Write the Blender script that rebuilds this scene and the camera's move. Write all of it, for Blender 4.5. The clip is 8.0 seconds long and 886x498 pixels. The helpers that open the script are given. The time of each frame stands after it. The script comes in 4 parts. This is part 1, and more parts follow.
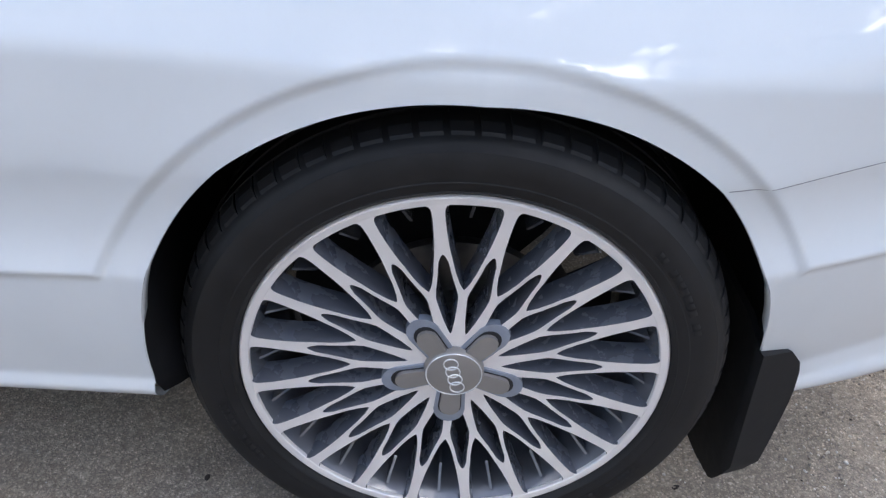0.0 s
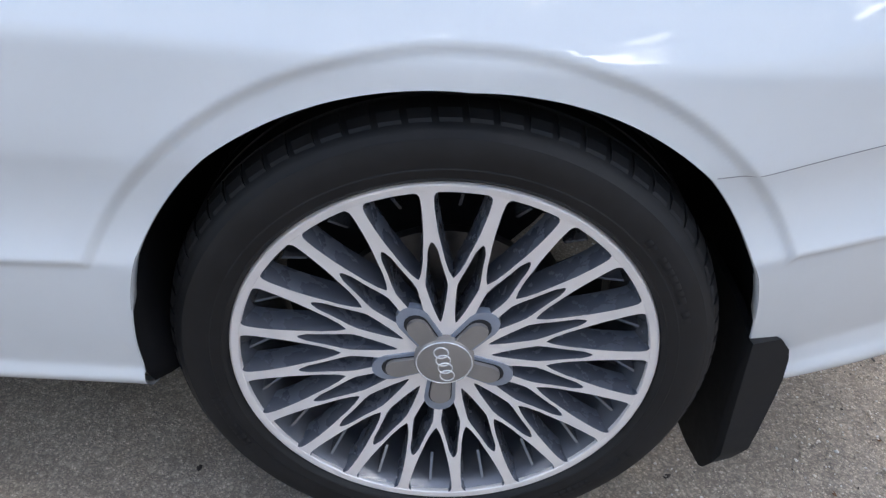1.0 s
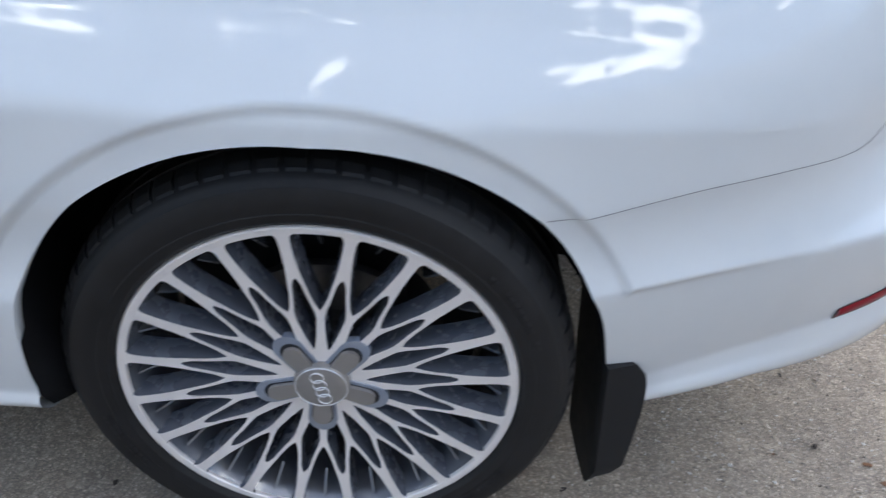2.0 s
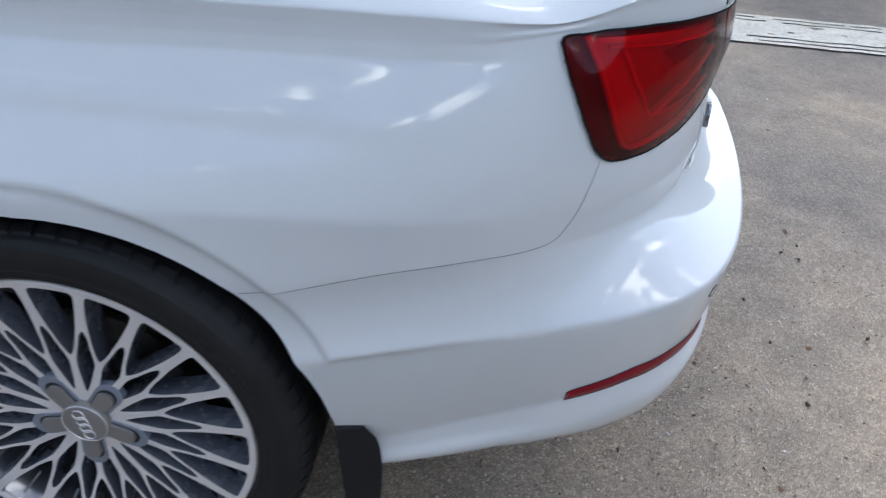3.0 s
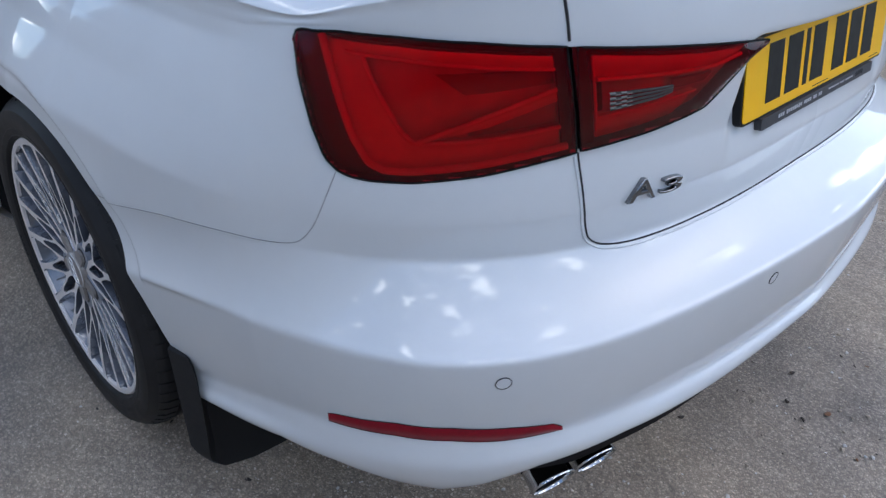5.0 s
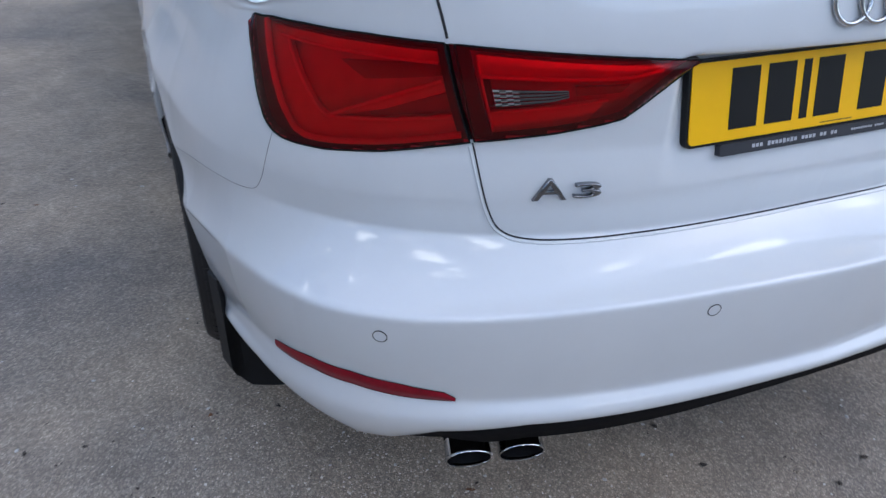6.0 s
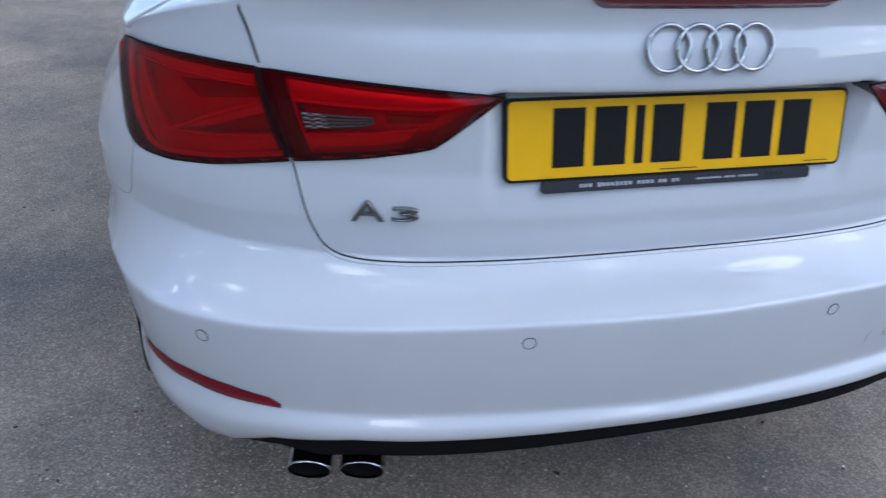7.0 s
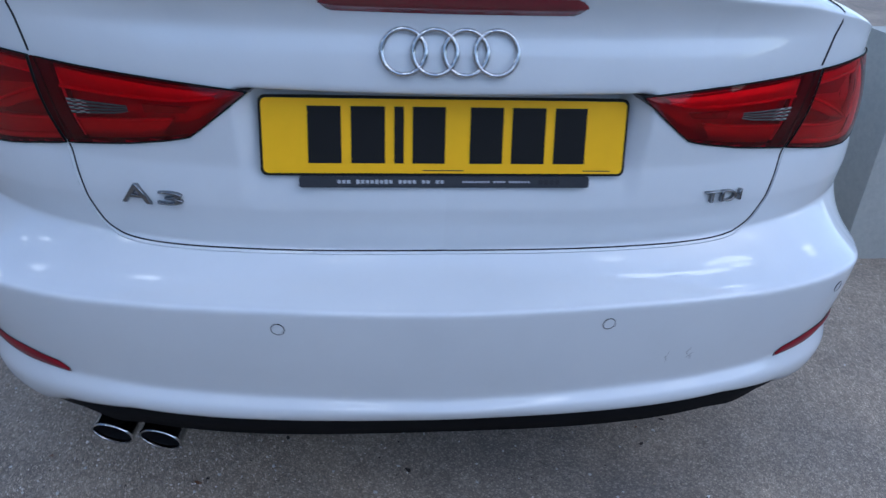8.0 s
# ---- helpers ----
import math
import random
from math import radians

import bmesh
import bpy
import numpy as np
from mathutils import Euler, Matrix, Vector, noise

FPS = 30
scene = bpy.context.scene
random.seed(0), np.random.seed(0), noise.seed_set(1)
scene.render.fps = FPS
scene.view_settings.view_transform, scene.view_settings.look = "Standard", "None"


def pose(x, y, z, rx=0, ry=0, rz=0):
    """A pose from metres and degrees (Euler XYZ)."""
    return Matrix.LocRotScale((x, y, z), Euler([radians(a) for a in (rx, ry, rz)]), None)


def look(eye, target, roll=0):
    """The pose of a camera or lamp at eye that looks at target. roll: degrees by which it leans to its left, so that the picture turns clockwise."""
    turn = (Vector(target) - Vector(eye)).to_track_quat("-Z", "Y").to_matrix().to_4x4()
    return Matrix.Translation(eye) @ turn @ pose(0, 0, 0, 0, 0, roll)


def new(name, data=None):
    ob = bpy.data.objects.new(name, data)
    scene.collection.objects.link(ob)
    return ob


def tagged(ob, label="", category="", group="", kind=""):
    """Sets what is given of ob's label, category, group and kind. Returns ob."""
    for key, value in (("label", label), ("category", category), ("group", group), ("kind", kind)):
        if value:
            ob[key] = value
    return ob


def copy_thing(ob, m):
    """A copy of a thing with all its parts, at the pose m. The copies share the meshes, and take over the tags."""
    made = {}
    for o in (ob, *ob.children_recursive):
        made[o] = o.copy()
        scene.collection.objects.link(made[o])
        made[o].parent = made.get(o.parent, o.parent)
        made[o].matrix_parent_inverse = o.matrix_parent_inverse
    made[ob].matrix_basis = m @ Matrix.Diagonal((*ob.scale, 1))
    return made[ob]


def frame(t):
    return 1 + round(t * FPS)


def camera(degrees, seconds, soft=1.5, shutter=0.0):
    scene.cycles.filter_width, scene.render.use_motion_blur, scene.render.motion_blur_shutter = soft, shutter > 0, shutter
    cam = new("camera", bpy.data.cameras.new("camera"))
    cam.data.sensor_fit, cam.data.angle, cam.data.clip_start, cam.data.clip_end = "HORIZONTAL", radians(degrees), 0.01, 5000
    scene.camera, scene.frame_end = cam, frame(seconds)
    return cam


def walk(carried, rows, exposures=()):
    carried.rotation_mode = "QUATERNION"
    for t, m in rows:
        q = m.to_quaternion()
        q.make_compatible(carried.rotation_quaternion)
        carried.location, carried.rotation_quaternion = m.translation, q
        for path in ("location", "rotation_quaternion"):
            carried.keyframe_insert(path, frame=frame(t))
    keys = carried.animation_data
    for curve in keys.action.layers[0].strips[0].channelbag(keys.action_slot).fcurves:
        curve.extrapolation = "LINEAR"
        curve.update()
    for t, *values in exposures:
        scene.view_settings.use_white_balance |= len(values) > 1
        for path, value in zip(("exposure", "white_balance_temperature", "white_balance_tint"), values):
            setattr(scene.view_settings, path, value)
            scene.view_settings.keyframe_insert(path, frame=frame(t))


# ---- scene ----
cam = camera(63.2, 8.0, soft=1.3, shutter=0.35)
PATH = [
    (0, (-0.047, -1.454, 0.909), (0.016, 0.181, -0.242), 4.6),
    (0.5, (-0.047, -1.45, 0.905), (0.02, 0.177, -0.256), 4.6),
    (1, (-0.039, -1.459, 0.903), (0.034, 0.169, -0.257), 4.7),
    (1.2, (-0.029, -1.464, 0.904), (0.034, 0.166, -0.253), 4.3),
    (2.3, (0.232, -1.512, 1.027), (0.3, 0.117, -0.131), 4.5),
    (2.5, (0.332, -1.541, 1.06), (0.328, 0.116, -0.06), 5.2),
    (3, (0.511, -1.509, 1.087), (0.405, 0.171, 0.008), 5.1),
    (3.5, (0.717, -1.377, 1.088), (0.378, 0.243, -0.034), 6.6),
    (4, (0.94, -1.333, 1.1), (0.226, 0.189, 0.018), 4.3),
    (4.5, (1.114, -1.291, 1.129), (0.111, 0.063, 0.051), 3.9),
    (5, (1.183, -1.154, 1.103), (0.037, 0.054, -0.004), 4.3),
    (5.2, (1.21, -1.109, 1.102), (0.03, 0.04, -0.033), 4.4),
    (6.3, (1.608, -0.788, 1.133), (-0.035, -0.305, 0.099), 1.1),
    (6.5, (1.636, -0.74, 1.13), (-0.032, -0.302, 0.118), 1.1),
    (7, (1.679, -0.556, 1.128), (-0.011, -0.117, 0.151), 2.6),
    (7.5, (1.714, -0.367, 1.159), (0.027, 0.056, 0.172), 3.1),
    (8, (1.792, -0.105, 1.148), (0.055, 0.088, 0.176), 2.7),
]
EXPOSURES = [(0.0, 1.87, 7020, 12), (2.4, 1.46, 6750, 8), (3.5, 1.02, 6600, 9), (4.5, 0.94, 6350, 10), (6.5, 1.00, 6150, 11), (7.4, 0.66, 5700, 10), (8.0, 0.60, 5450, 10)]
walk(cam, [(t, look(eye, target, roll)) for t, eye, target, roll in PATH], EXPOSURES)

# ---- sky and sun ----
SUN_AZ, SUN_EL = radians(66), radians(46)       # azimuth in the plan, from +x
world = bpy.data.worlds.new("world")
scene.world = world
world.use_nodes = True
wn, wl = world.node_tree.nodes, world.node_tree.links
wn.clear()
w_out = wn.new("ShaderNodeOutputWorld")
w_bg = wn.new("ShaderNodeBackground")
w_sky = wn.new("ShaderNodeTexSky")
w_sky.sky_type = "NISHITA"
w_sky.sun_disc = False
w_sky.sun_elevation = SUN_EL
w_sky.dust_density = 0.7
w_sky.sun_rotation = radians(90) - SUN_AZ
w_coord = wn.new("ShaderNodeTexCoord")
w_map = wn.new("ShaderNodeMapping")
w_map.inputs["Location"].default_value = (3.1, 1.7, 0.4)
w_map.inputs["Scale"].default_value = (1.0, 1.0, 1.3)
w_noise = wn.new("ShaderNodeTexNoise")
w_noise.inputs["Scale"].default_value = 4.6
w_noise.inputs["Detail"].default_value = 10.0
w_noise.inputs["Roughness"].default_value = 0.58
w_ramp = wn.new("ShaderNodeValToRGB")
w_ramp.color_ramp.elements[0].position = 0.582
w_ramp.color_ramp.elements[1].position = 0.640
w_mix = wn.new("ShaderNodeMix")
w_mix.data_type = "RGBA"
w_mix.inputs["B"].default_value = (20.0, 20.2, 20.4, 1)
wl.new(w_coord.outputs["Generated"], w_map.inputs["Vector"])
wl.new(w_map.outputs["Vector"], w_noise.inputs["Vector"])
wl.new(w_noise.outputs["Fac"], w_ramp.inputs["Fac"])
wl.new(w_ramp.outputs["Color"], w_mix.inputs["Factor"])
wl.new(w_sky.outputs["Color"], w_mix.inputs["A"])
wl.new(w_mix.outputs["Result"], w_bg.inputs["Color"])
wl.new(w_bg.outputs["Background"], w_out.inputs["Surface"])
w_bg.inputs["Strength"].default_value = 0.15

sun_data = bpy.data.lights.new("sun", "SUN")
sun_data.energy = 0.4
sun_data.angle = radians(150)
sun_data.color = (1.0, 0.93, 0.83)
sun = new("sun", sun_data)
s_dir = Vector((math.cos(SUN_AZ) * math.cos(SUN_EL), math.sin(SUN_AZ) * math.cos(SUN_EL), math.sin(SUN_EL)))
sun.matrix_world = look(s_dir * 30, (0, 0, 0))


# ---- materials ----
class Mat:
    """A node material with a principled surface and helpers for grain."""

    def __init__(self, name, color, rough=0.5, metal=0.0, coat=0.0, spec=0.5):
        self.m = bpy.data.materials.new(name)
        self.m.use_nodes = True
        self.n, self.l = self.m.node_tree.nodes, self.m.node_tree.links
        self.b = self.n["Principled BSDF"]
        self.b.inputs["Base Color"].default_value = (*color, 1)
        self.b.inputs["Roughness"].default_value = rough
        self.b.inputs["Metallic"].default_value = metal
        self.b.inputs["Coat Weight"].default_value = coat
        self.b.inputs["Coat Roughness"].default_value = 0.02
        self.b.inputs["Specular IOR Level"].default_value = spec
        self.co = self.n.new("ShaderNodeTexCoord").outputs["Object"]

    def noise(self, scale, detail=4.0, rough=0.55, kind="noise", vec=None):
        t = self.n.new("ShaderNodeTexNoise" if kind == "noise" else "ShaderNodeTexVoronoi")
        t.inputs["Scale"].default_value = scale
        t.inputs["Detail"].default_value = detail
        t.inputs["Roughness"].default_value = rough
        self.l.new(vec or self.co, t.inputs["Vector"])
        return t.outputs["Fac" if kind == "noise" else "Distance"], t

    def ramp(self, fac, *stops):
        r = self.n.new("ShaderNodeValToRGB")
        e = r.color_ramp.elements
        while len(e) < len(stops):
            e.new(0.5)
        for el, (p, c) in zip(e, stops):
            el.position = p
            el.color = (*c, 1) if isinstance(c, tuple) else (c, c, c, 1)
        self.l.new(fac, r.inputs["Fac"])
        return r.outputs["Color"]

    def mix(self, fac, a, b, how="MIX"):
        x = self.n.new("ShaderNodeMix")
        x.data_type, x.blend_type = "RGBA", how
        for key, val in (("Factor", fac), ("A", a), ("B", b)):
            if isinstance(val, (int, float)):
                x.inputs[key].default_value = val if key == "Factor" else (val, val, val, 1)
            elif isinstance(val, tuple):
                x.inputs[key].default_value = (*val, 1)
            else:
                self.l.new(val, x.inputs[key])
        return x.outputs["Result"]

    def color(self, out):
        self.l.new(out, self.b.inputs["Base Color"])
        return self

    def rough(self, out):
        self.l.new(out, self.b.inputs["Roughness"])
        return self

    def bump(self, out, strength=0.3, dist=0.002):
        k = self.n.new("ShaderNodeBump")
        k.inputs["Strength"].default_value = strength
        k.inputs["Distance"].default_value = dist
        self.l.new(out, k.inputs["Height"])
        self.l.new(k.outputs["Normal"], self.b.inputs["Normal"])
        return self


def simple(name, color, rough=0.5, metal=0.0, coat=0.0, var=0.12, scale=40.0, bump=0.0, spec=0.5):
    """A material whose colour and roughness vary a little at two scales."""
    k = Mat(name, color, rough, metal, coat, spec)
    f, _ = k.noise(scale, 5)
    g, _ = k.noise(scale * 0.13, 3)
    both = k.mix(0.5, f, g)
    lo, hi = tuple(c * (1 - var) for c in color), tuple(min(1, c * (1 + var)) for c in color)
    k.color(k.ramp(both, (0.3, lo), (0.7, hi)))
    k.rough(k.ramp(both, (0.3, max(0.0, rough * 0.85)), (0.7, min(1.0, rough * 1.15))))
    if bump:
        k.bump(f, bump, 0.001)
    return k.m


def paint_material():
    k = Mat("white_car_paint", (0.74, 0.75, 0.76), 0.5, 0.0, 1.0, 0.12)
    f, _ = k.noise(5.0, 6, 0.6)
    g, _ = k.noise(160.0, 2)
    c = k.mix(k.ramp(f, (0.35, 0.0), (0.75, 1.0)), (0.665, 0.690, 0.705), (0.63, 0.655, 0.668))
    k.color(k.mix(k.ramp(g, (0.62, 0.0), (0.72, 0.07)), c, (0.62, 0.60, 0.56)))
    k.b.inputs["Coat Roughness"].default_value = 0.045
    k.b.inputs["Coat IOR"].default_value = 1.6
    return k.m


def asphalt_material():
    k = Mat("tarmac", (0.2, 0.19, 0.18), 0.9, spec=0.25)
    # broad ragged noise patches of paler tan over the grey, tuned for brightness
    patch_noise, _ = k.noise(0.9, 8, 0.62)
    tan_mask = k.ramp(patch_noise, (0.36, 0.12), (0.62, 1.0))
    base = k.mix(tan_mask, (0.280, 0.262, 0.247), (0.54, 0.455, 0.368))
    # stones of the mix, each with its own tone; dark binder and painted-in shadow between them
    warp, wt = k.noise(60.0, 2, 0.5)
    vec = k.mix(0.010, k.co, wt.outputs["Color"], "ADD")
    v, vt = k.noise(205.0, 1, 0.5, "voronoi", vec)
    sep = k.n.new("ShaderNodeSeparateColor")
    k.l.new(vt.outputs["Color"], sep.inputs["Color"])
    stone = k.ramp(sep.outputs["Red"], (0.0, (0.78, 0.78, 0.80)), (0.5, (1.0, 0.99, 0.98)), (0.90, (1.15, 1.13, 1.10)), (1.0, (1.55, 1.53, 1.48)))
    gap = k.ramp(v, (0.30, 1.0), (0.70, 0.54))
    c = k.mix(1.0, k.mix(1.0, base, stone, "MULTIPLY"), gap, "MULTIPLY")
    # fine sand lodged in the hollows
    sand, _ = k.noise(380.0, 3, 0.7)
    c = k.mix(k.ramp(sand, (0.50, 0.0), (0.66, 0.40)), c, k.mix(tan_mask, (0.285, 0.26, 0.24), (0.52, 0.44, 0.355)))
    f, _ = k.noise(1.1, 6, 0.62)
    c = k.mix(1.0, c, k.ramp(f, (0.32, (0.88, 0.88, 0.89)), (0.68, (1.14, 1.11, 1.06))), "MULTIPLY")
    g, _ = k.noise(9.0, 6, 0.72)
    c = k.mix(1.0, c, k.ramp(g, (0.32, 0.86), (0.68, 1.12)), "MULTIPLY")
    spot, _ = k.noise(24.0, 3, 0.55)
    c = k.mix(k.ramp(spot, (0.68, 0.0), (0.76, 0.45)), c, (0.085, 0.075, 0.065))
    k.color(c)
    k.bump(k.mix(0.35, gap, sand), 0.9, 0.005)
    return k.m


def lens_material():
    m = bpy.data.materials.new("red_lamp_lens")
    m.use_nodes = True
    n, l = m.node_tree.nodes, m.node_tree.links
    n.clear()
    out = n.new("ShaderNodeOutputMaterial")
    tr = n.new("ShaderNodeBsdfTransparent")
    tr.inputs["Color"].default_value = (0.95, 0.003, 0.048, 1)
    gl = n.new("ShaderNodeBsdfGlossy")
    gl.inputs["Roughness"].default_value = 0.02
    fr = n.new("ShaderNodeFresnel")
    fr.inputs["IOR"].default_value = 1.36
    haze = n.new("ShaderNodeBsdfDiffuse")
    haze.inputs["Color"].default_value = (0.70, 0.002, 0.015, 1)
    body = n.new("ShaderNodeMixShader")
    body.inputs["Fac"].default_value = 0.035
    l.new(tr.outputs["BSDF"], body.inputs[1])
    l.new(haze.outputs["BSDF"], body.inputs[2])
    mx = n.new("ShaderNodeMixShader")
    l.new(fr.outputs["Fac"], mx.inputs["Fac"])
    l.new(body.outputs["Shader"], mx.inputs[1])
    l.new(gl.outputs["BSDF"], mx.inputs[2])
    l.new(mx.outputs["Shader"], out.inputs["Surface"])
    return m


PAINT = paint_material()
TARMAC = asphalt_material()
LENS = lens_material()
RUBBER = simple("tyre_rubber", (0.0115, 0.0113, 0.0120), 0.56, 0, 0, 0.55, 30, 0.25, 0.31)
BLACK = simple("black_plastic", (0.016, 0.016, 0.018), 0.5, 0, 0, 0.25, 90, 0.1, 0.25)
FLAP = simple("mud_flap_rubber", (0.013, 0.0133, 0.0145), 0.6, 0, 0, 0.35, 70, 0.15, 0.25)
LINER = simple("wheel_arch_felt", (0.009, 0.009, 0.010), 0.95, 0, 0, 0.3, 120, 0.0, 0.1)
GAP = simple("panel_gap", (0.022, 0.023, 0.026), 0.8)
SEAMGREY = simple("narrow_seam", (0.22, 0.225, 0.235), 0.7)
MACHINED = simple("machined_alloy", (0.82, 0.775, 0.75), 0.32, 0.26, 0.0, 0.07, 30)
RIMGREY = simple("grey_wheel_paint", (0.21, 0.22, 0.245), 0.24, 0.6, 0.6, 0.12, 50)
# the wheel's grey, darkened on the spoke sides for the shade between them
FLANK = simple("shaded_wheel_paint", (0.130, 0.140, 0.168), 0.26, 0.35, 0.5, 0.15, 50)
POCKETGREY = simple("bolt_pocket_paint", (0.26, 0.29, 0.35), 0.30, 0.25, 0.4, 0.22, 45)
SILVER = simple("satin_silver", (0.88, 0.88, 0.88), 0.22, 0.45, 0.3, 0.06, 60)
POCKET = simple("bolt_pocket_shade", (0.016, 0.017, 0.020), 0.6, 0, 0, 0.2, 60)
CAPGREY = simple("wheel_cap_grey", (0.27, 0.25, 0.235), 0.38, 0.3, 0.2, 0.08, 60)
CHROME = simple("chrome", (0.50, 0.505, 0.51), 0.04, 1.0, 0.0, 0.04, 60)
# chrome with the dark reflections of its surroundings put into the colour
LETTER = simple("darkened_chrome", (0.22, 0.225, 0.235), 0.05, 1.0, 0.0, 0.06, 60)
STEEL = simple("brake_steel", (0.15, 0.145, 0.14), 0.45, 0.9, 0, 0.3, 80)
YELLOW = simple("yellow_plate", (0.93, 0.50, 0.003), 0.42, 0, 0.0, 0.05, 25, 0.0, 0.25)
INK = simple("black_ink", (0.010, 0.010, 0.010), 0.5, 0, 0, 0.12, 40, 0, 0.2)
STRIPINK = simple("pale_print", (0.45, 0.46, 0.48), 0.5)
STRIP = simple("dark_plate_surround", (0.03, 0.032, 0.038), 0.4)
REFLEX = simple("red_reflector", (0.23, 0.003, 0.014), 0.38, 0, 0.0, 0.25, 180, 0.0, 0.22)
BRAKERED = simple("dark_red_lens", (0.13, 0.003, 0.010), 0.12, 0, 0.9, 0.15, 120)
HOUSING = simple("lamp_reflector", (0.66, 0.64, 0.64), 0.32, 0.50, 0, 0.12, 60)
# paler and darker copies of the reflector: lit and shaded areas by colour
PANEL = simple("lamp_lit_panel", (0.82, 0.80, 0.80), 0.34, 0.45, 0.2, 0.10, 90)
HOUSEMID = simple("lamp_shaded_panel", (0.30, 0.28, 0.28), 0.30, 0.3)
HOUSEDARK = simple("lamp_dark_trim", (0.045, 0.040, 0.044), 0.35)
GUIDE = simple("lamp_light_guide", (0.96, 0.95, 0.95), 0.22, 0, 0.3, 0.05, 60)
CLEAR = simple("reversing_lamp_lens", (0.040, 0.034, 0.032), 0.4, 0.0, 0.0, 0.35, 260, 0.0, 0.2)
GLASS = simple("tinted_window", (0.012, 0.015, 0.017), 0.03, 0, 0.5, 0.1, 10)
RIBGLINT = simple("reversing_lamp_glints", (0.20, 0.19, 0.185), 0.35, 0.2, 0.0, 0.3, 200, 0.0, 0.25)


def part(name, bm, material, parent=None, label=""):
    me = bpy.data.meshes.new(name)
    bm.normal_update()
    bm.to_mesh(me)
    bm.free()
    for m in material if isinstance(material, (list, tuple)) else [material]:
        me.materials.append(m)
    ob = new(name, me)
    if parent:
        ob.parent = parent
    if label:
        ob["label"] = label
    return ob


def smooth(ob, angle=35):
    me = ob.data
    me.polygons.foreach_set("use_smooth", [True] * len(me.polygons))
    me.set_sharp_from_angle(angle=radians(angle))
    return ob


def mesh_part(name, verts, faces, material, parent=None, label="", normals=None):
    me = bpy.data.meshes.new(name)
    me.from_pydata([tuple(v) for v in verts], [], faces)
    for m in material if isinstance(material, (list, tuple)) else [material]:
        me.materials.append(m)
    me.polygons.foreach_set("use_smooth", [True] * len(me.polygons))
    me.update()
    if normals is not None:
        me.normals_split_custom_set_from_vertices([tuple(v) for v in normals])
    ob = new(name, me)
    if parent:
        ob.parent = parent
    if label:
        ob["label"] = label
    return ob


def box(bm, x0, x1, y0, y1, z0, z1, bevel=0.0):
    r = bmesh.ops.create_cube(bm, size=1.0)
    for v in r["verts"]:
        v.co = Vector(((x0 + x1) / 2 + v.co.x * (x1 - x0), (y0 + y1) / 2 + v.co.y * (y1 - y0), (z0 + z1) / 2 + v.co.z * (z1 - z0)))
    if bevel:
        edges = {e for v in r["verts"] for e in v.link_edges}
        bmesh.ops.bevel(bm, geom=list(edges), offset=bevel, segments=2, affect="EDGES", profile=0.6)


def tube(bm, pts, radius, sides=6, closed=False):
    """A round bar along a line of points."""
    pts = [Vector(p) for p in pts]
    rings = []
    for i, p in enumerate(pts):
        a = pts[i - 1] if i or closed else p
        b = pts[(i + 1) % len(pts)] if i + 1 < len(pts) or closed else p
        d = (b - a).normalized()
        s = d.orthogonal().normalized() if not rings else (rings[-1][1] - d * rings[-1][1].dot(d)).normalized()
        t = d.cross(s)
        r = radius[i] if isinstance(radius, (list, tuple)) else radius
        ring = [bm.verts.new(p + r * (math.cos(2 * math.pi * k / sides) * s + math.sin(2 * math.pi * k / sides) * t)) for k in range(sides)]
        rings.append((ring, s))
    n = len(rings)
    for i in range(n if closed else n - 1):
        a, b = rings[i][0], rings[(i + 1) % n][0]
        for k in range(sides):
            bm.faces.new((a[k], a[(k + 1) % sides], b[(k + 1) % sides], b[k]))
    if not closed:
        bm.faces.new(rings[0][0][::-1])
        bm.faces.new(rings[-1][0])


def ring_lathe(profile, segs, axis_y=True):
    """Turn a profile of (radius, offset along the axle) about the y axis: vertices and faces."""
    verts, faces = [], []
    n = len(profile)
    for i in range(segs):
        a = 2 * math.pi * i / segs
        for r, o in profile:
            verts.append((r * math.cos(a), o, r * math.sin(a)))
    for i in range(segs):
        for k in range(n - 1):
            p, q = i * n + k, ((i + 1) % segs) * n + k
            faces.append((p, p + 1, q + 1, q))
    return verts, faces


def empty(name):
    e = new(name)
    e.empty_display_size = 0.2
    return e


# ---- the ground ----
def build_ground():
    bm = bmesh.new()
    near = [-6 + 12 * i / 60 for i in range(61)]
    coords = [-900, -200, -40, -12] + near + [12, 40, 200, 900]
    rows = []
    for x in coords:
        row = []
        for y in coords:
            h = 0.006 * (noise.noise((x * 0.7, y * 0.7, 3.1))) if abs(x) < 5 and abs(y) < 5 else 0
            if abs(x) < 3.2 and abs(y) < 1.1:
                h *= 0.3
            row.append(bm.verts.new((x, y, h - 0.002)))
        rows.append(row)
    for i in range(len(coords) - 1):
        for k in range(len(coords) - 1):
            bm.faces.new((rows[i][k], rows[i + 1][k], rows[i + 1][k + 1], rows[i][k + 1]))
    g = smooth(part("ground", bm, TARMAC))
    tagged(g, "grey-brown worn tarmac with small pale stone chips", "ground", kind="structure")


build_ground()

# ---- the car's skin ----
# Plan of a level: half width at the rear axle, taper, rearmost x, and two exponents of its corner.
BOTTOM_PLAN = (0.861, 0.069, 0.940, 4.99, 2.97)
LIP_PLAN = (0.902, 0.179, 0.965, 12.0, 1.38)
ROOT_PLAN = (0.895, 0.179, 0.950, 12.0, 1.40)
CREASE_PLAN = (0.907, 0.179, 0.967, 12.78, 1.353)
SEAM_PLAN = (0.891, 0.102, 0.851, 4.73, 2.73)
MID_PLAN = (0.890, 0.102, 0.858, 4.9, 2.75)
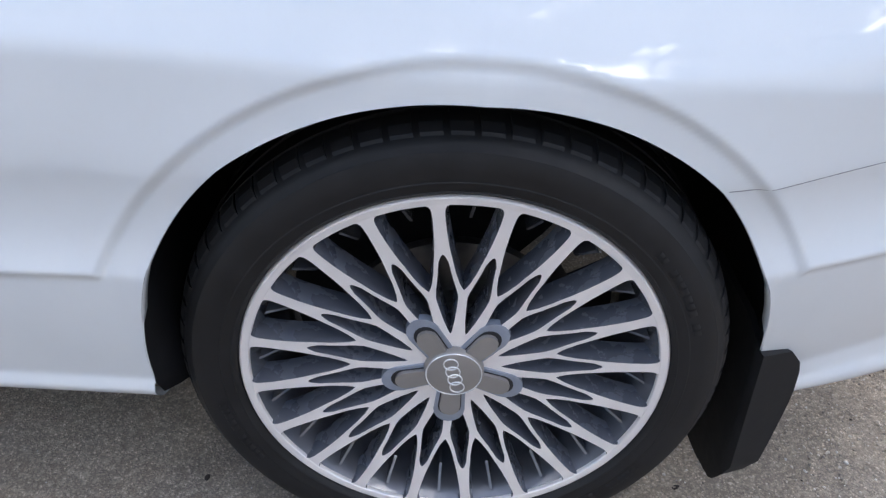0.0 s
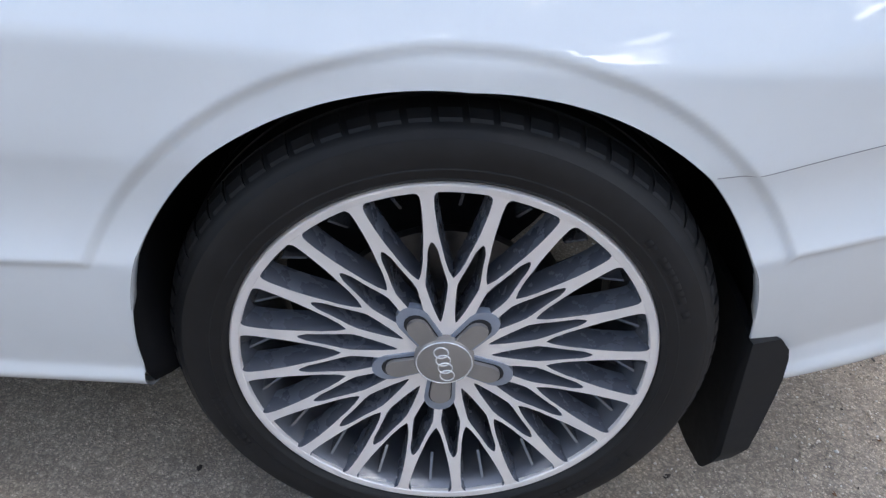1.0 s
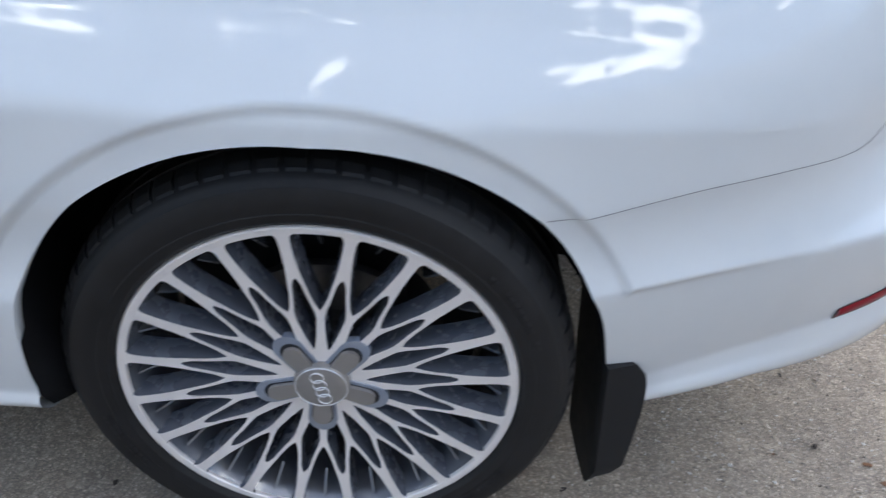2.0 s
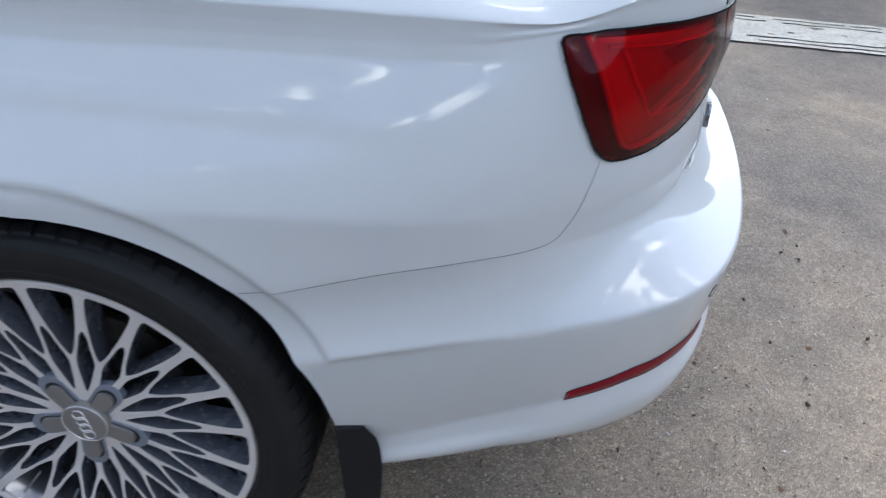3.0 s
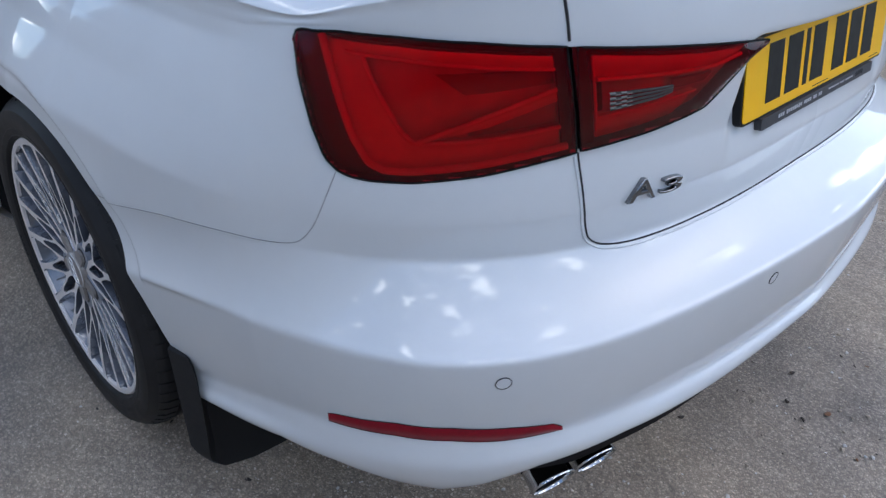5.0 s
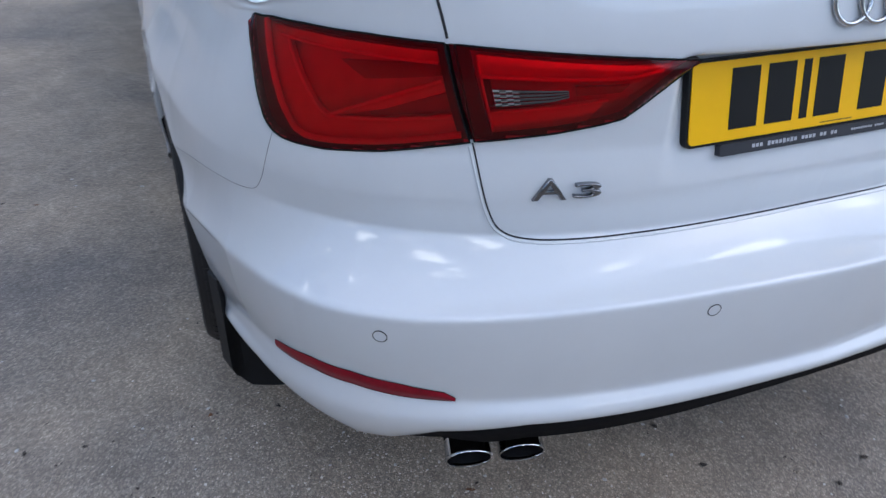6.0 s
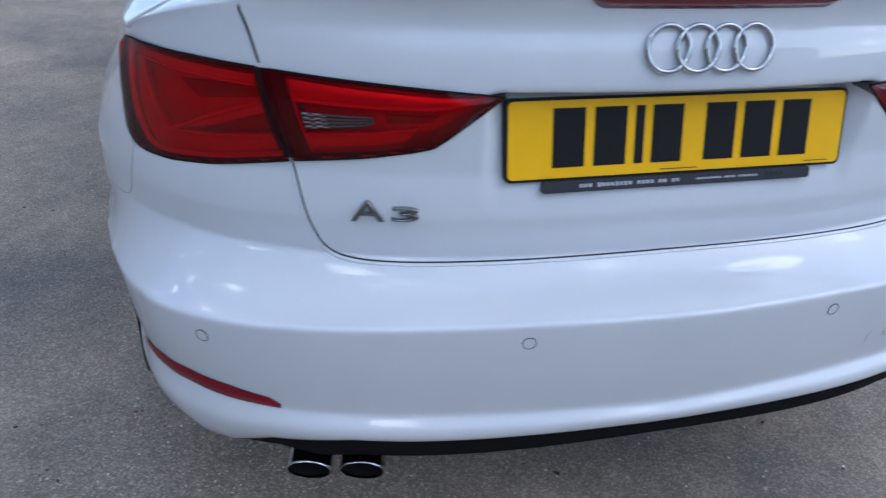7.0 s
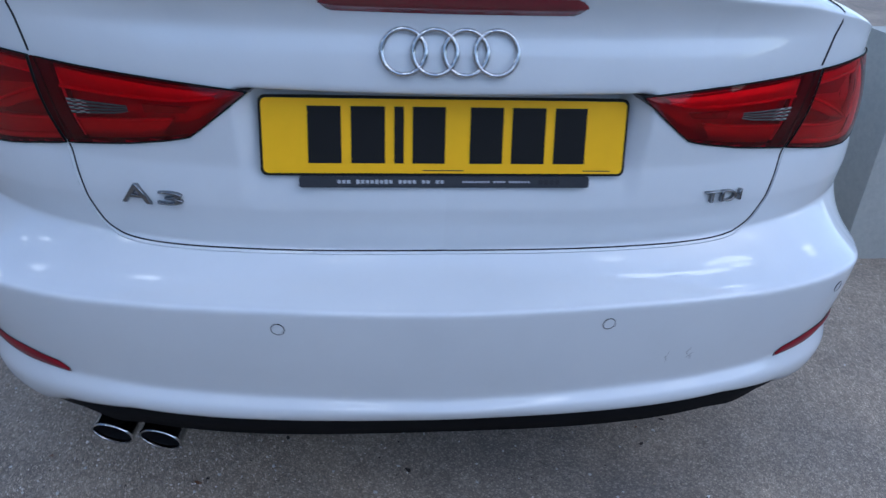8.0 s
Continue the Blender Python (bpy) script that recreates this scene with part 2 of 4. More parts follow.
LAMPLOW_PLAN = (0.880, 0.100, 0.842, 4.73, 2.73)
RECESS_PLAN = (0.800, 0.069, 0.815, 7.0, 1.95)
LAMPTOP_PLAN = (0.791, 0.069, 0.868, 8.74, 1.687)
HOLLOW_PLAN = (0.788, 0.069, 0.853, 8.74, 1.687)
RIDGE_PLAN = (0.796, 0.069, 0.879, 8.74, 1.687)
DECK_PLAN = (0.700, 0.060, 0.790, 6.0, 2.0)
INNER_PLAN = (0.420, 0.030, 0.450, 4.0, 2.0)
CORE_PLAN = (0.004, 0.000, 0.004, 2.0, 2.0)

# Height of a level by the bearing (degrees) from the rear axle's middle: 90 beside the axle, 0 at the car's tail.
BOTTOM_Z = ((0, 0.368), (27.8, 0.367), (34.8, 0.348), (38.9, 0.319), (41.8, 0.309), (45.2, 0.313), (49.6, 0.319), (54.8, 0.316), (63.4, 0.283), (68, 0.262), (90, 0.255))
LIP_Z = ((0, 0.399), (30, 0.395), (38, 0.388), (45, 0.382), (54, 0.352), (63, 0.312), (68, 0.295), (90, 0.288))
ROOT_Z = ((0, 0.413), (25, 0.411), (33.7, 0.414), (37.7, 0.419), (41.5, 0.425), (45.2, 0.420), (50, 0.400), (56, 0.372), (63, 0.335), (68, 0.315), (90, 0.305))
CREASE_Z = ((0, 0.581), (14, 0.578), (29.2, 0.571), (38.9, 0.568), (42, 0.564), (45.4, 0.556), (49, 0.548), (52.7, 0.540), (57.4, 0.528), (62.5, 0.514), (67.5, 0.497), (74, 0.476), (90, 0.460))
SEAM_Z = ((0, 0.621), (20, 0.624), (32, 0.630), (45, 0.636), (53.3, 0.636), (58.4, 0.632), (64, 0.618), (72, 0.590), (90, 0.575))
MID_Z = ((0, 0.690), (90, 0.680))
LAMPLOW_Z = ((0, 0.745), (90, 0.765))
LAMPTOP_Z = ((0, 0.862), (18.2, 0.862), (28.7, 0.876), (36.1, 0.886), (41.6, 0.891), (46.3, 0.891), (49.8, 0.887), (52.6, 0.879), (57, 0.864), (62, 0.858), (90, 0.848))
RIDGE_Z = ((0, 1.003), (20, 0.996), (33, 0.978), (41, 0.950), (44.7, 0.933), (49.9, 0.905), (51.8, 0.890), (53.5, 0.887), (57, 0.888), (60, 0.889), (68, 0.888), (90, 0.882))


def by_bearing(table, deg):
    return np.interp(deg, [a for a, _ in table], [b for _, b in table])


PLAN_TABLES = {}


def plan_radius(plan, deg):
    """Distance from the rear axle's middle to the level's outline, along a bearing."""
    if plan not in PLAN_TABLES:
        w, taper, xr, n, m = plan
        x = xr * (np.linspace(0, 1, 4001) ** 2) ** (1 / n)
        y = (w - taper * x) * np.clip(1 - (x / xr) ** n, 0, 1) ** (1 / m)
        ang = np.degrees(np.arctan2(y, x))
        order = np.argsort(ang)
        PLAN_TABLES[plan] = ang[order], np.hypot(x, y)[order]
    return np.interp(deg, *PLAN_TABLES[plan])


# Each level: plan, heights, rows up to the next level, and the swell of the face above it.
def skin_levels(deg):
    z = lambda t: by_bearing(t, deg)
    top = z(LAMPTOP_Z)
    ridge = sum(by_bearing(RIDGE_Z, np.abs(deg + 0.4 * o)) for o in range(-4, 5)) / 9
    under = np.clip((deg - 50) / 6, 0, 1)
    rows = [
        (BOTTOM_PLAN, z(BOTTOM_Z), 12, 0.006),
        (LIP_PLAN, z(LIP_Z), 8, 0.0),
        (ROOT_PLAN, z(ROOT_Z), 36, 0.003),
        (CREASE_PLAN, z(CREASE_Z), 36, -0.085),
        (SEAM_PLAN, z(SEAM_Z), 24, 0.0),
        (MID_PLAN, z(MID_Z), 20, 0.002),
        (LAMPLOW_PLAN, z(LAMPLOW_Z), 18, 0.002),
        (RECESS_PLAN, top - 0.006 - 0.012 * under, 9, 0.0),
        (LAMPTOP_PLAN, top, 14, 0.004),
        (HOLLOW_PLAN, top + (ridge - top) * (0.56 - 0.1 * under), 16, -0.006),
        (RIDGE_PLAN, ridge, 14, 0.010),
        (DECK_PLAN, ridge + 0.022 + 0.03 * np.clip((deg - 50) / 30, 0, 1), 8, 0.004),
        (INNER_PLAN, 1.03 + 0 * deg, 5, 0.0),
        (CORE_PLAN, 1.035 + 0 * deg, 0, 0.0),
    ]
    return rows


def swelled(r, z, rows, swell):
    """Profiles through the levels, with faces swelled out or in between them."""
    out_r, out_z = [], []
    for k in range(len(rows) - 1):
        n = rows[k]
        t = np.arange(n) / n
        dr, dz = r[:, k + 1] - r[:, k], z[:, k + 1] - z[:, k]
        ln = np.hypot(dr, dz) + 1e-9
        s = swell[k]
        amt = s if np.ndim(s) or s > -0.05 else s * np.abs(dr) - 0.009 * np.clip(1 - np.abs(dr) / 0.09, 0, 1)
        bow = 4 * t * (1 - t)
        out_r.append(r[:, k, None] + dr[:, None] * t + (dz / ln * amt * np.ones_like(dr))[:, None] * bow)
        out_z.append(z[:, k, None] + dz[:, None] * t - (dr / ln * amt * np.ones_like(dr))[:, None] * bow)
    out_r.append(r[:, -1:])
    out_z.append(z[:, -1:])
    return np.concatenate(out_r, 1), np.concatenate(out_z, 1)


def eased(a, passes):
    for _ in range(passes):
        b = a.copy()
        b[:, 1:-1] = (a[:, :-2] + 2 * a[:, 1:-1] + a[:, 2:]) / 4
        a = b
    return a


ARCH_Z, FLARE_R, WHEELBASE = 0.2985, 0.3985, 2.637


def arch_offset(x, z, cx):
    """How far a point lies from the wheel arch's edge (inside: negative), and its radius."""
    dx, dz = x - cx, z - ARCH_Z
    rad = np.where(dz > 0, np.hypot(dx, dz), np.abs(dx))
    ang = np.arctan2(np.clip(dz, 0, None), np.abs(dx))
    edge = np.interp(np.degrees(ang), [0, 15, 28, 50, 70, 90], [0.336, 0.343, 0.356, 0.366, 0.3635, 0.3595])
    edge = edge + np.where(dx > 0, 0.020, 0.0) * np.clip(1 - ang / radians(32), 0, 1)
    return rad - edge, rad, edge


def skin_half():
    """The left half of the body's skin: points, normals, bearings, and the rows at which levels lie."""
    # bearings spaced evenly along the tail's outline
    fine = np.linspace(90, 0, 4000)
    rad = plan_radius(CREASE_PLAN, fine)
    px, py = rad * np.cos(np.radians(fine)), rad * np.sin(np.radians(fine))
    run = np.r_[0, np.cumsum(np.hypot(np.diff(px), np.diff(py)))]
    deg = np.interp(np.linspace(0, run[-1], 420), run, fine)
    nose = np.linspace(1, 0, 26)[:-1]
    side = np.concatenate([np.linspace(-3.1, -2.15, 64)[:-1], np.linspace(-2.15, -0.62, 30)[:-1], np.linspace(-0.62, 0, 165)[:-1]])
    lev = skin_levels(deg)
    rows, swell = [v[2] for v in lev], [v[3] for v in lev]
    r = np.stack([plan_radius(v[0], deg) for v in lev], 1)
    z = np.stack([v[1] for v in lev], 1)
    # behind the wheel the crease stands proud of the panels above and below it
    proud = np.interp(deg, [46, 56, 70, 80, 90], [0, 1, 1, 0.5, 0])
    for k, far in ((2, 0.004), (3, 0.020), (4, 0.003)):
        r[:, k] += far * proud
    calm = 1 - np.interp(deg, [24, 36, 50, 57], [0, 0.9, 0.9, 0])
    for k in (9, 10):
        r[:, k] = r[:, 8] + (r[:, k] - r[:, 8]) * calm
    # round the lamps the panels lie flush with them
    f = np.clip((deg - 17.25) / 1.9, 0, 1)
    f = f * f * (3 - 2 * f)
    for k in (6, 7):
        flush = plan_radius(SEAM_PLAN, deg) + (r[:, 8] - plan_radius(SEAM_PLAN, deg)) * np.clip((z[:, k] - 0.744) / 0.14, 0, 1) ** 1.2
        r[:, k] += (flush - r[:, k]) * f
    # forward of the lamps the side leans in, then stands upright under the shoulder line
    w = np.clip((deg - 48) / 12, 0, 1)
    w = w * w * (3 - 2 * w)
    for k in (5, 6, 7, 8, 9):
        t = np.clip(((z[:, k] - z[:, 4]) / (z[:, 10] - z[:, 4]) - 0.22) / 0.74, 0, 1)
        arc = r[:, 4] + (r[:, 10] - r[:, 4]) * t * t * (3 - 2 * t)
        r[:, k] += (arc - r[:, k]) * w
    swell[8], swell[9] = swell[8] * calm * (1 - w), swell[9] * calm * (1 - w)
    pr, pz = swelled(r, z, rows, swell)
    pr, pz = eased(pr, 3), eased(pz, 3)
    c, s = np.cos(np.radians(deg))[:, None], np.sin(np.radians(deg))[:, None]
    tail = np.stack([pr * c, -pr * s, pz], -1)
    first_r, first_z = pr[0], pz[0]
    # forward of the axle the section runs on, and the shoulder sinks to the bonnet
    def section(x):
        f = np.clip((-x - 1.2) / 2.2, 0, 1)
        rr = first_r - np.clip(-x / 0.35, 0, 1) * np.interp(first_z, [0.455, 0.60], [0.016, 0.007])
        zz = first_z.copy()
        up = np.clip((zz - 0.60) / 0.4, 0, 1)
        zz = zz - up * 0.16 * f ** 1.6
        zz = zz - 0.02 * np.clip(-x, 0, 1) * np.clip((zz - 0.4) / 0.1, 0, 1) * np.clip((0.62 - zz) / 0.1, 0, 1)
        return rr, zz
    cols = []
    for g in nose:
        rr, zz = section(-3.1)
        th = g * math.pi / 2
        cols.append(np.stack([-3.1 - 0.43 * np.sin(th) ** 0.8 * (0.75 + 0.25 * np.clip((0.75 - np.abs(zz - 0.5)) / 0.75, 0, 1)) + 0 * rr, -rr * np.cos(th) ** 0.55, zz - 0.02 * math.sin(th)], -1))
    for x in side:
        rr, zz = section(x)
        cols.append(np.stack([np.full_like(rr, x), -rr, zz], -1))
    p = np.concatenate([np.array(cols), tail], 0)
    bearing = np.concatenate([np.full(len(nose) + len(side), 95.0), deg])
    # flares round the wheel arches
    for cx in (0.0, -WHEELBASE):
        off, rr, edge = arch_offset(p[..., 0], p[..., 2], cx)
        low = np.interp(p[..., 0] - cx, [-0.7, -0.5, -0.36, 0.30, 0.35, 0.43, 0.52, 0.61, 0.68], [0.452, 0.455, 0.459, 0.474, 0.498, 0.514, 0.529, 0.541, 0.549])
        dx = p[..., 0] - cx
        reach = np.where(dx > 0, np.clip((0.58 - dx) / 0.15, 0, 1), np.clip((0.80 + dx) / 0.35, 0, 1))
        gap = np.minimum(rr - FLARE_R, p[..., 2] - low)
        inside = 1 - np.clip((gap + 0.008) / 0.010, 0, 1)
        lift = np.exp(-np.clip(gap, 0, None) / 0.05) * 0.006
        live = (p[..., 2] < 0.80) & (rr < 0.85) & (p[..., 1] < -0.6)
        p[..., 1] += np.where(live, reach * (0.0060 * inside - lift), 0)
    du, dv = np.gradient(p, axis=0), np.gradient(p, axis=1)
    nrm = np.cross(du, dv)
    nrm /= np.linalg.norm(nrm, axis=-1, keepdims=True) + 1e-12
    sign = np.sign((nrm[..., 0] * (p[..., 0] > 0.6) * p[..., 0] - nrm[..., 1] + 0.5 * nrm[..., 2]).mean())
    starts = np.r_[0, np.cumsum(rows[:-1])]
    return p, nrm * sign, bearing, starts


SKIN, SKIN_N, BEARING, LEVEL_ROW = skin_half()
FIRST_TAIL = int(np.argmax(BEARING < 91))


def lamp_low(deg):
    return np.interp(deg, [17.4, 18, 21.8, 23.0, 24.7, 28.2, 34, 37, 40.7, 45, 47.6, 48.8, 49.6, 50.4, 51.3, 52.3, 52.75],
                     [0.861, 0.852, 0.803, 0.789, 0.783, 0.774, 0.764, 0.756, 0.745, 0.737, 0.737, 0.7395, 0.745, 0.757, 0.789, 0.836, 0.870])


def lamp_high(deg):
    return np.where(deg > 51.6, np.interp(deg, [51.6, 52.2, 52.6, 52.75], [0.8795, 0.8785, 0.876, 0.870]), by_bearing(LAMPTOP_Z, deg) - 0.003)


def lid_edge(z):
    """Bearing of the boot lid's side edge at a height."""
    return np.interp(z, [0.622, 0.625, 0.630, 0.645, 0.708, 0.764, 0.886, 0.94, 1.0], [26.0, 28.9, 30.6, 31.9, 33.2, 34.1, 36.1, 36.8, 37.0])


def lamp_radius(deg, z):
    lo, hi = lamp_low(deg), lamp_high(deg)
    t = np.clip((z - lo) / np.maximum(hi - lo, 1e-3), 0, 1)
    body = plan_radius(SEAM_PLAN, deg) + 0.002
    top = plan_radius(LAMPTOP_PLAN, deg) + 0.002
    # height at which the face is measured, from lamp foot to lamp head
    k = np.clip((z - 0.744) / 0.14, 0, 1)
    return body + (top - body) * k ** 1.2 + 0.006 * np.sin(np.pi * t)


def skin_radius(deg, z):
    """Radius of the finished skin at a bearing and height (below the boot's ridge)."""
    f = float(np.interp(-deg, -BEARING[FIRST_TAIL:], np.arange(FIRST_TAIL, len(BEARING))))
    i = min(int(f), len(BEARING) - 2)
    r = []
    for k in (i, i + 1):
        col = SKIN[k, : LEVEL_ROW[10]]
        r.append(np.interp(z, col[:, 2], np.hypot(col[:, 0], col[:, 1])))
    return float(r[0] + (r[1] - r[0]) * (f - i))


def on_skin(deg, z, lift=0.0):
    r = skin_radius(deg, z) + lift
    return Vector((r * math.cos(radians(deg)), -r * math.sin(radians(deg)), z))


car = empty("car")
tagged(car, "clean white saloon car with chrome badges, parked on tarmac", "car")


def build_skin():
    nu, nv, _ = SKIN.shape
    x, z = SKIN[..., 0], SKIN[..., 2]
    pts, nrm = SKIN.copy(), SKIN_N
    gone = np.zeros((nu, nv), bool)
    side = SKIN[..., 1] < -0.60
    for cx in (0.0, -WHEELBASE):
        off, rad, edge = arch_offset(x, z, cx)
        gone |= (off < 0) & (z < 0.70) & side
    keep = ~(gone[:-1, :-1] & gone[1:, :-1] & gone[1:, 1:] & gone[:-1, 1:])
    # draw the cut vertices out to the arch's edge
    for cx in (0.0, -WHEELBASE):
        off, rad, edge = arch_offset(x, z, cx)
        pull = (off < 0) & (z < 0.70) & side
        dx, dz = x - cx, np.where(z > ARCH_Z, z - ARCH_Z, 0)
        f = edge / np.maximum(rad, 1e-6)
        mx, mz = dx * (f - 1), dz * (f - 1)
        ny = np.where(np.abs(nrm[..., 1]) > 0.3, nrm[..., 1], -1)
        my = np.clip(-(nrm[..., 0] * mx + nrm[..., 2] * mz) / ny, -0.006, 0.006)
        for axis, mv in ((0, mx), (1, my), (2, mz)):
            pts[..., axis] += np.where(pull, mv, 0)
    xc = (x[:-1, :-1] + x[1:, 1:]) / 2
    zc = (z[:-1, :-1] + z[1:, 1:]) / 2
    dc = ((BEARING[:-1] + BEARING[1:]) / 2)[:, None] + 0 * xc
    jc = np.arange(nv - 1)[None, :] + 0 * xc
    # the lamps' openings
    lamp = (dc < 52.62) & (dc > 17.8) & (zc > lamp_low(dc) + 0.0012) & (zc < lamp_high(dc) - 0.001) & (jc < LEVEL_ROW[8])
    keep &= ~lamp
    lid = (dc < lid_edge(zc)) & (zc > 0.6215) & (jc >= LEVEL_ROW[4] - 1)
    seam = np.interp(zc, [0.60, 0.636, 0.645, 0.675, 0.744, 0.76], [53.4, 53.4, 52.0, 51.0, 49.6, 49.6])
    bumper = ~lid & (dc < 73) & ((jc < LEVEL_ROW[4]) | ((dc < seam) & (zc < 0.77) & (jc < LEVEL_ROW[7])))
    kinds = (("boot_lid", lid, "white boot lid"), ("rear_bumper", bumper, "white rear bumper with parking sensors"), ("body", ~lid & ~bumper, "white body panels"))
    index = np.arange(nu * nv).reshape(nu, nv)
    quads = np.stack([index[:-1, :-1], index[1:, :-1], index[1:, 1:], index[:-1, 1:]], -1)
    flatp, flatn = pts.reshape(-1, 3), nrm.reshape(-1, 3)
    mirror = np.array([1, -1, 1])
    for name, mask, label in kinds:
        q = quads[mask & keep]
        used, inv = np.unique(q, return_inverse=True)
        q = inv.reshape(-1, 4)
        n = len(used)
        v = np.concatenate([flatp[used], flatp[used] * mirror])
        vn = np.concatenate([flatn[used], flatn[used] * mirror])
        a, b, c = flatp[used][q[0][0]], flatp[used][q[0][1]], flatp[used][q[0][2]]
        same = np.dot(np.cross(b - a, c - a), flatn[used][q[0][0]]) > 0
        left, right = (q, q[:, ::-1] + n) if same else (q[:, ::-1], q + n)
        mesh_part(name, v, np.concatenate([left, right]).tolist(), PAINT, car, label, vn)


build_skin()


def skin_y(x, z):
    """The skin's y on the car's left side near a place."""
    d = (SKIN[..., 0] - x) ** 2 + (SKIN[..., 2] - z) ** 2 + np.where(SKIN[..., 1] > -0.5, 9, 0)
    return float(SKIN.reshape(-1, 3)[int(np.argmin(d)), 1])


def flipped(verts, faces, s):
    """Vertices and faces for the left side (s = 1) or mirrored to the right (s = -1)."""
    if s > 0:
        return verts, faces
    return [(v[0], -v[1], v[2]) for v in verts], [tuple(f)[::-1] for f in faces]


def sheet(points):
    """Vertices and quads of a grid of points."""
    nu, nv = len(points), len(points[0])
    verts = [tuple(p) for row in points for p in row]
    faces = [(i * nv + k, i * nv + k + 1, (i + 1) * nv + k + 1, (i + 1) * nv + k) for i in range(nu - 1) for k in range(nv - 1)]
    return verts, faces


# ---- wheel arches, underside ----
def arch_edge(cx, inset=0.0):
    pts = []
    for i in range(81):
        a = math.pi * i / 80
        _, _, e = arch_offset(np.array(cx + math.cos(a)), np.array(ARCH_Z + math.sin(a)), cx)
        e = float(e) - inset
        pts.append((cx + e * math.cos(a), ARCH_Z + e * math.sin(a)))
    return [(pts[0][0], 0.262)] + pts + [(pts[-1][0], 0.262)]


def build_arches():
    for cx in (0.0, -WHEELBASE):
        rim = arch_edge(cx)
        ys = [skin_y(x, z) for x, z in rim]
        for s in (1, -1):
            grid = []
            for (x, z), y in zip(rim, ys):
                if z < (0.35 if x > cx else 0.29):
                    continue
                ux, uz = x - cx, z - ARCH_Z
                ln = math.hypot(ux, uz)
                ux, uz = ux / ln, uz / ln
                w = 1.0 if z > ARCH_Z + 0.1 else 0.18
                grid.append([(x, y + 0.0005, z), (x - ux * 0.001, y + 0.003 * w, z - uz * 0.001), (x - ux * 0.0005, y + 0.016 * w, z), (x + ux * 0.004, y + 0.022 * w, z + abs(uz) * 0.004)])
            v, f = flipped(*sheet(grid), s)
            mesh_part("arch_lip", v, f, PAINT, car, "folded white wheel arch edge")
            liner = []
            for (x, z), y in zip(rim, ys):
                ux, uz = x - cx, z - ARCH_Z
                low = max(0.0, 1 - max(0.0, math.degrees(math.atan2(uz, abs(ux)))) / 26) if ux < 0 else 0.0
                bearing = math.degrees(math.atan2(uz, ux))
                foot = 0.72 if 18 < bearing < 58 else 0.25
                liner.append([(cx + ux * (k - f * low), y + o, ARCH_Z + uz * k - 0.012 * f * low) for k, o, f in ((1.006, 0.004, 0.0), (1.012, 0.02, 0.05), (1.05, 0.05, 0.14), (1.07, 0.12, 0.16), (1.07, 0.30, 0.10), (1.02, 0.36, 0.0), (foot, 0.365, 0.0))])
            v, f = flipped(*sheet(liner), s)
            mesh_part("wheel_arch_liner", v, f, LINER, car, "black felt wheel arch liner")
    bm = bmesh.new()
    box(bm, -3.25, -0.45, -0.60, 0.60, 0.20, 0.32, 0.02)
    box(bm, -0.449, 0.55, -0.46, 0.46, 0.33, 0.42, 0.02)
    part("underbody", bm, BLACK, car)


def build_valance():
    degs = np.linspace(42.0, 0, 48)
    grid = []
    for d in list(degs) + [-d for d in degs[::-1][1:]]:
        a = abs(d)
        zt = float(by_bearing(BOTTOM_Z, a)) + 0.006
        r = float(plan_radius(BOTTOM_PLAN, a))
        drop = 0.050 * min(1.0, (43.0 - a) / 12.0)
        row = []
        for rr, zz in ((r - 0.006, zt), (r - 0.006, zt - 0.012), (r - 0.009, zt - 0.5 * drop), (r - 0.016, zt - drop), (r - 0.05, zt - drop - 0.006), (r - 0.20, zt - drop - 0.03)):
            row.append((rr * math.cos(radians(a)), -math.copysign(1, d) * rr * math.sin(radians(a)) if d else 0.0, zz))
        grid.append(row)
    v, f = sheet(grid)
    mesh_part("rear_valance", v, f, LINER, car, "black plastic rear valance")


build_arches()
build_valance()


def build_mud_flap(s):
    nu, nt = 14, 12
    front, back = [], []
    for k in range(nu + 1):
        u = k / nu
        y = -0.849 + 0.177 * u ** 1.15
        top = 0.362 + 0.02 * min(1, u * 3)
        low = float(np.interp(u, [0, 0.04, 0.25, 0.6, 1.0], [0.168, 0.150, 0.095, 0.075, 0.068]))
        fr, bk = [], []
        for i in range(nt + 1):
            z = top + (low - top) * i / nt
            x0 = 0.346 + 0.10 * (0.362 - z)
            width = float(np.interp(z, [0.06, 0.14, 0.20, 0.27, 0.30, 0.33, 0.350, 0.357, 0.362, 0.386], [0.036, 0.044, 0.053, 0.061, 0.063, 0.062, 0.058, 0.053, 0.046, 0.02]))
            edge = 0.004 * (k == 0)
            thick = max(0.009, width * (1 - 4.5 * u))
            fr.append((x0 + edge, y - 0.004 * (1 - u), z))
            bk.append((x0 + thick - edge, y + 0.008 * max(0.0, 1 - 3 * u), z))
        front.append(fr)
        back.append(bk)
    loop = []
    for fr, bk in zip(front, back):
        loop.append(fr + bk[::-1] + [fr[0]])
    v, f = sheet(loop)
    n = len(loop[0])
    first, last = list(range(n - 1)), [nu * n + i for i in range(n - 1)]
    f = f + [tuple(first), tuple(last[::-1])]
    v, f = flipped(v, f, s)
    bm = bmesh.new()
    vs = [bm.verts.new(q) for q in v]
    for q in f:
        bm.faces.new([vs[i] for i in q])
    bmesh.ops.remove_doubles(bm, verts=bm.verts[:], dist=1e-5)
    bmesh.ops.recalc_face_normals(bm, faces=bm.faces[:])
    flap = smooth(part("mud_flap", bm, FLAP, car, "black rubber mud flap"), 35)


build_mud_flap(1)
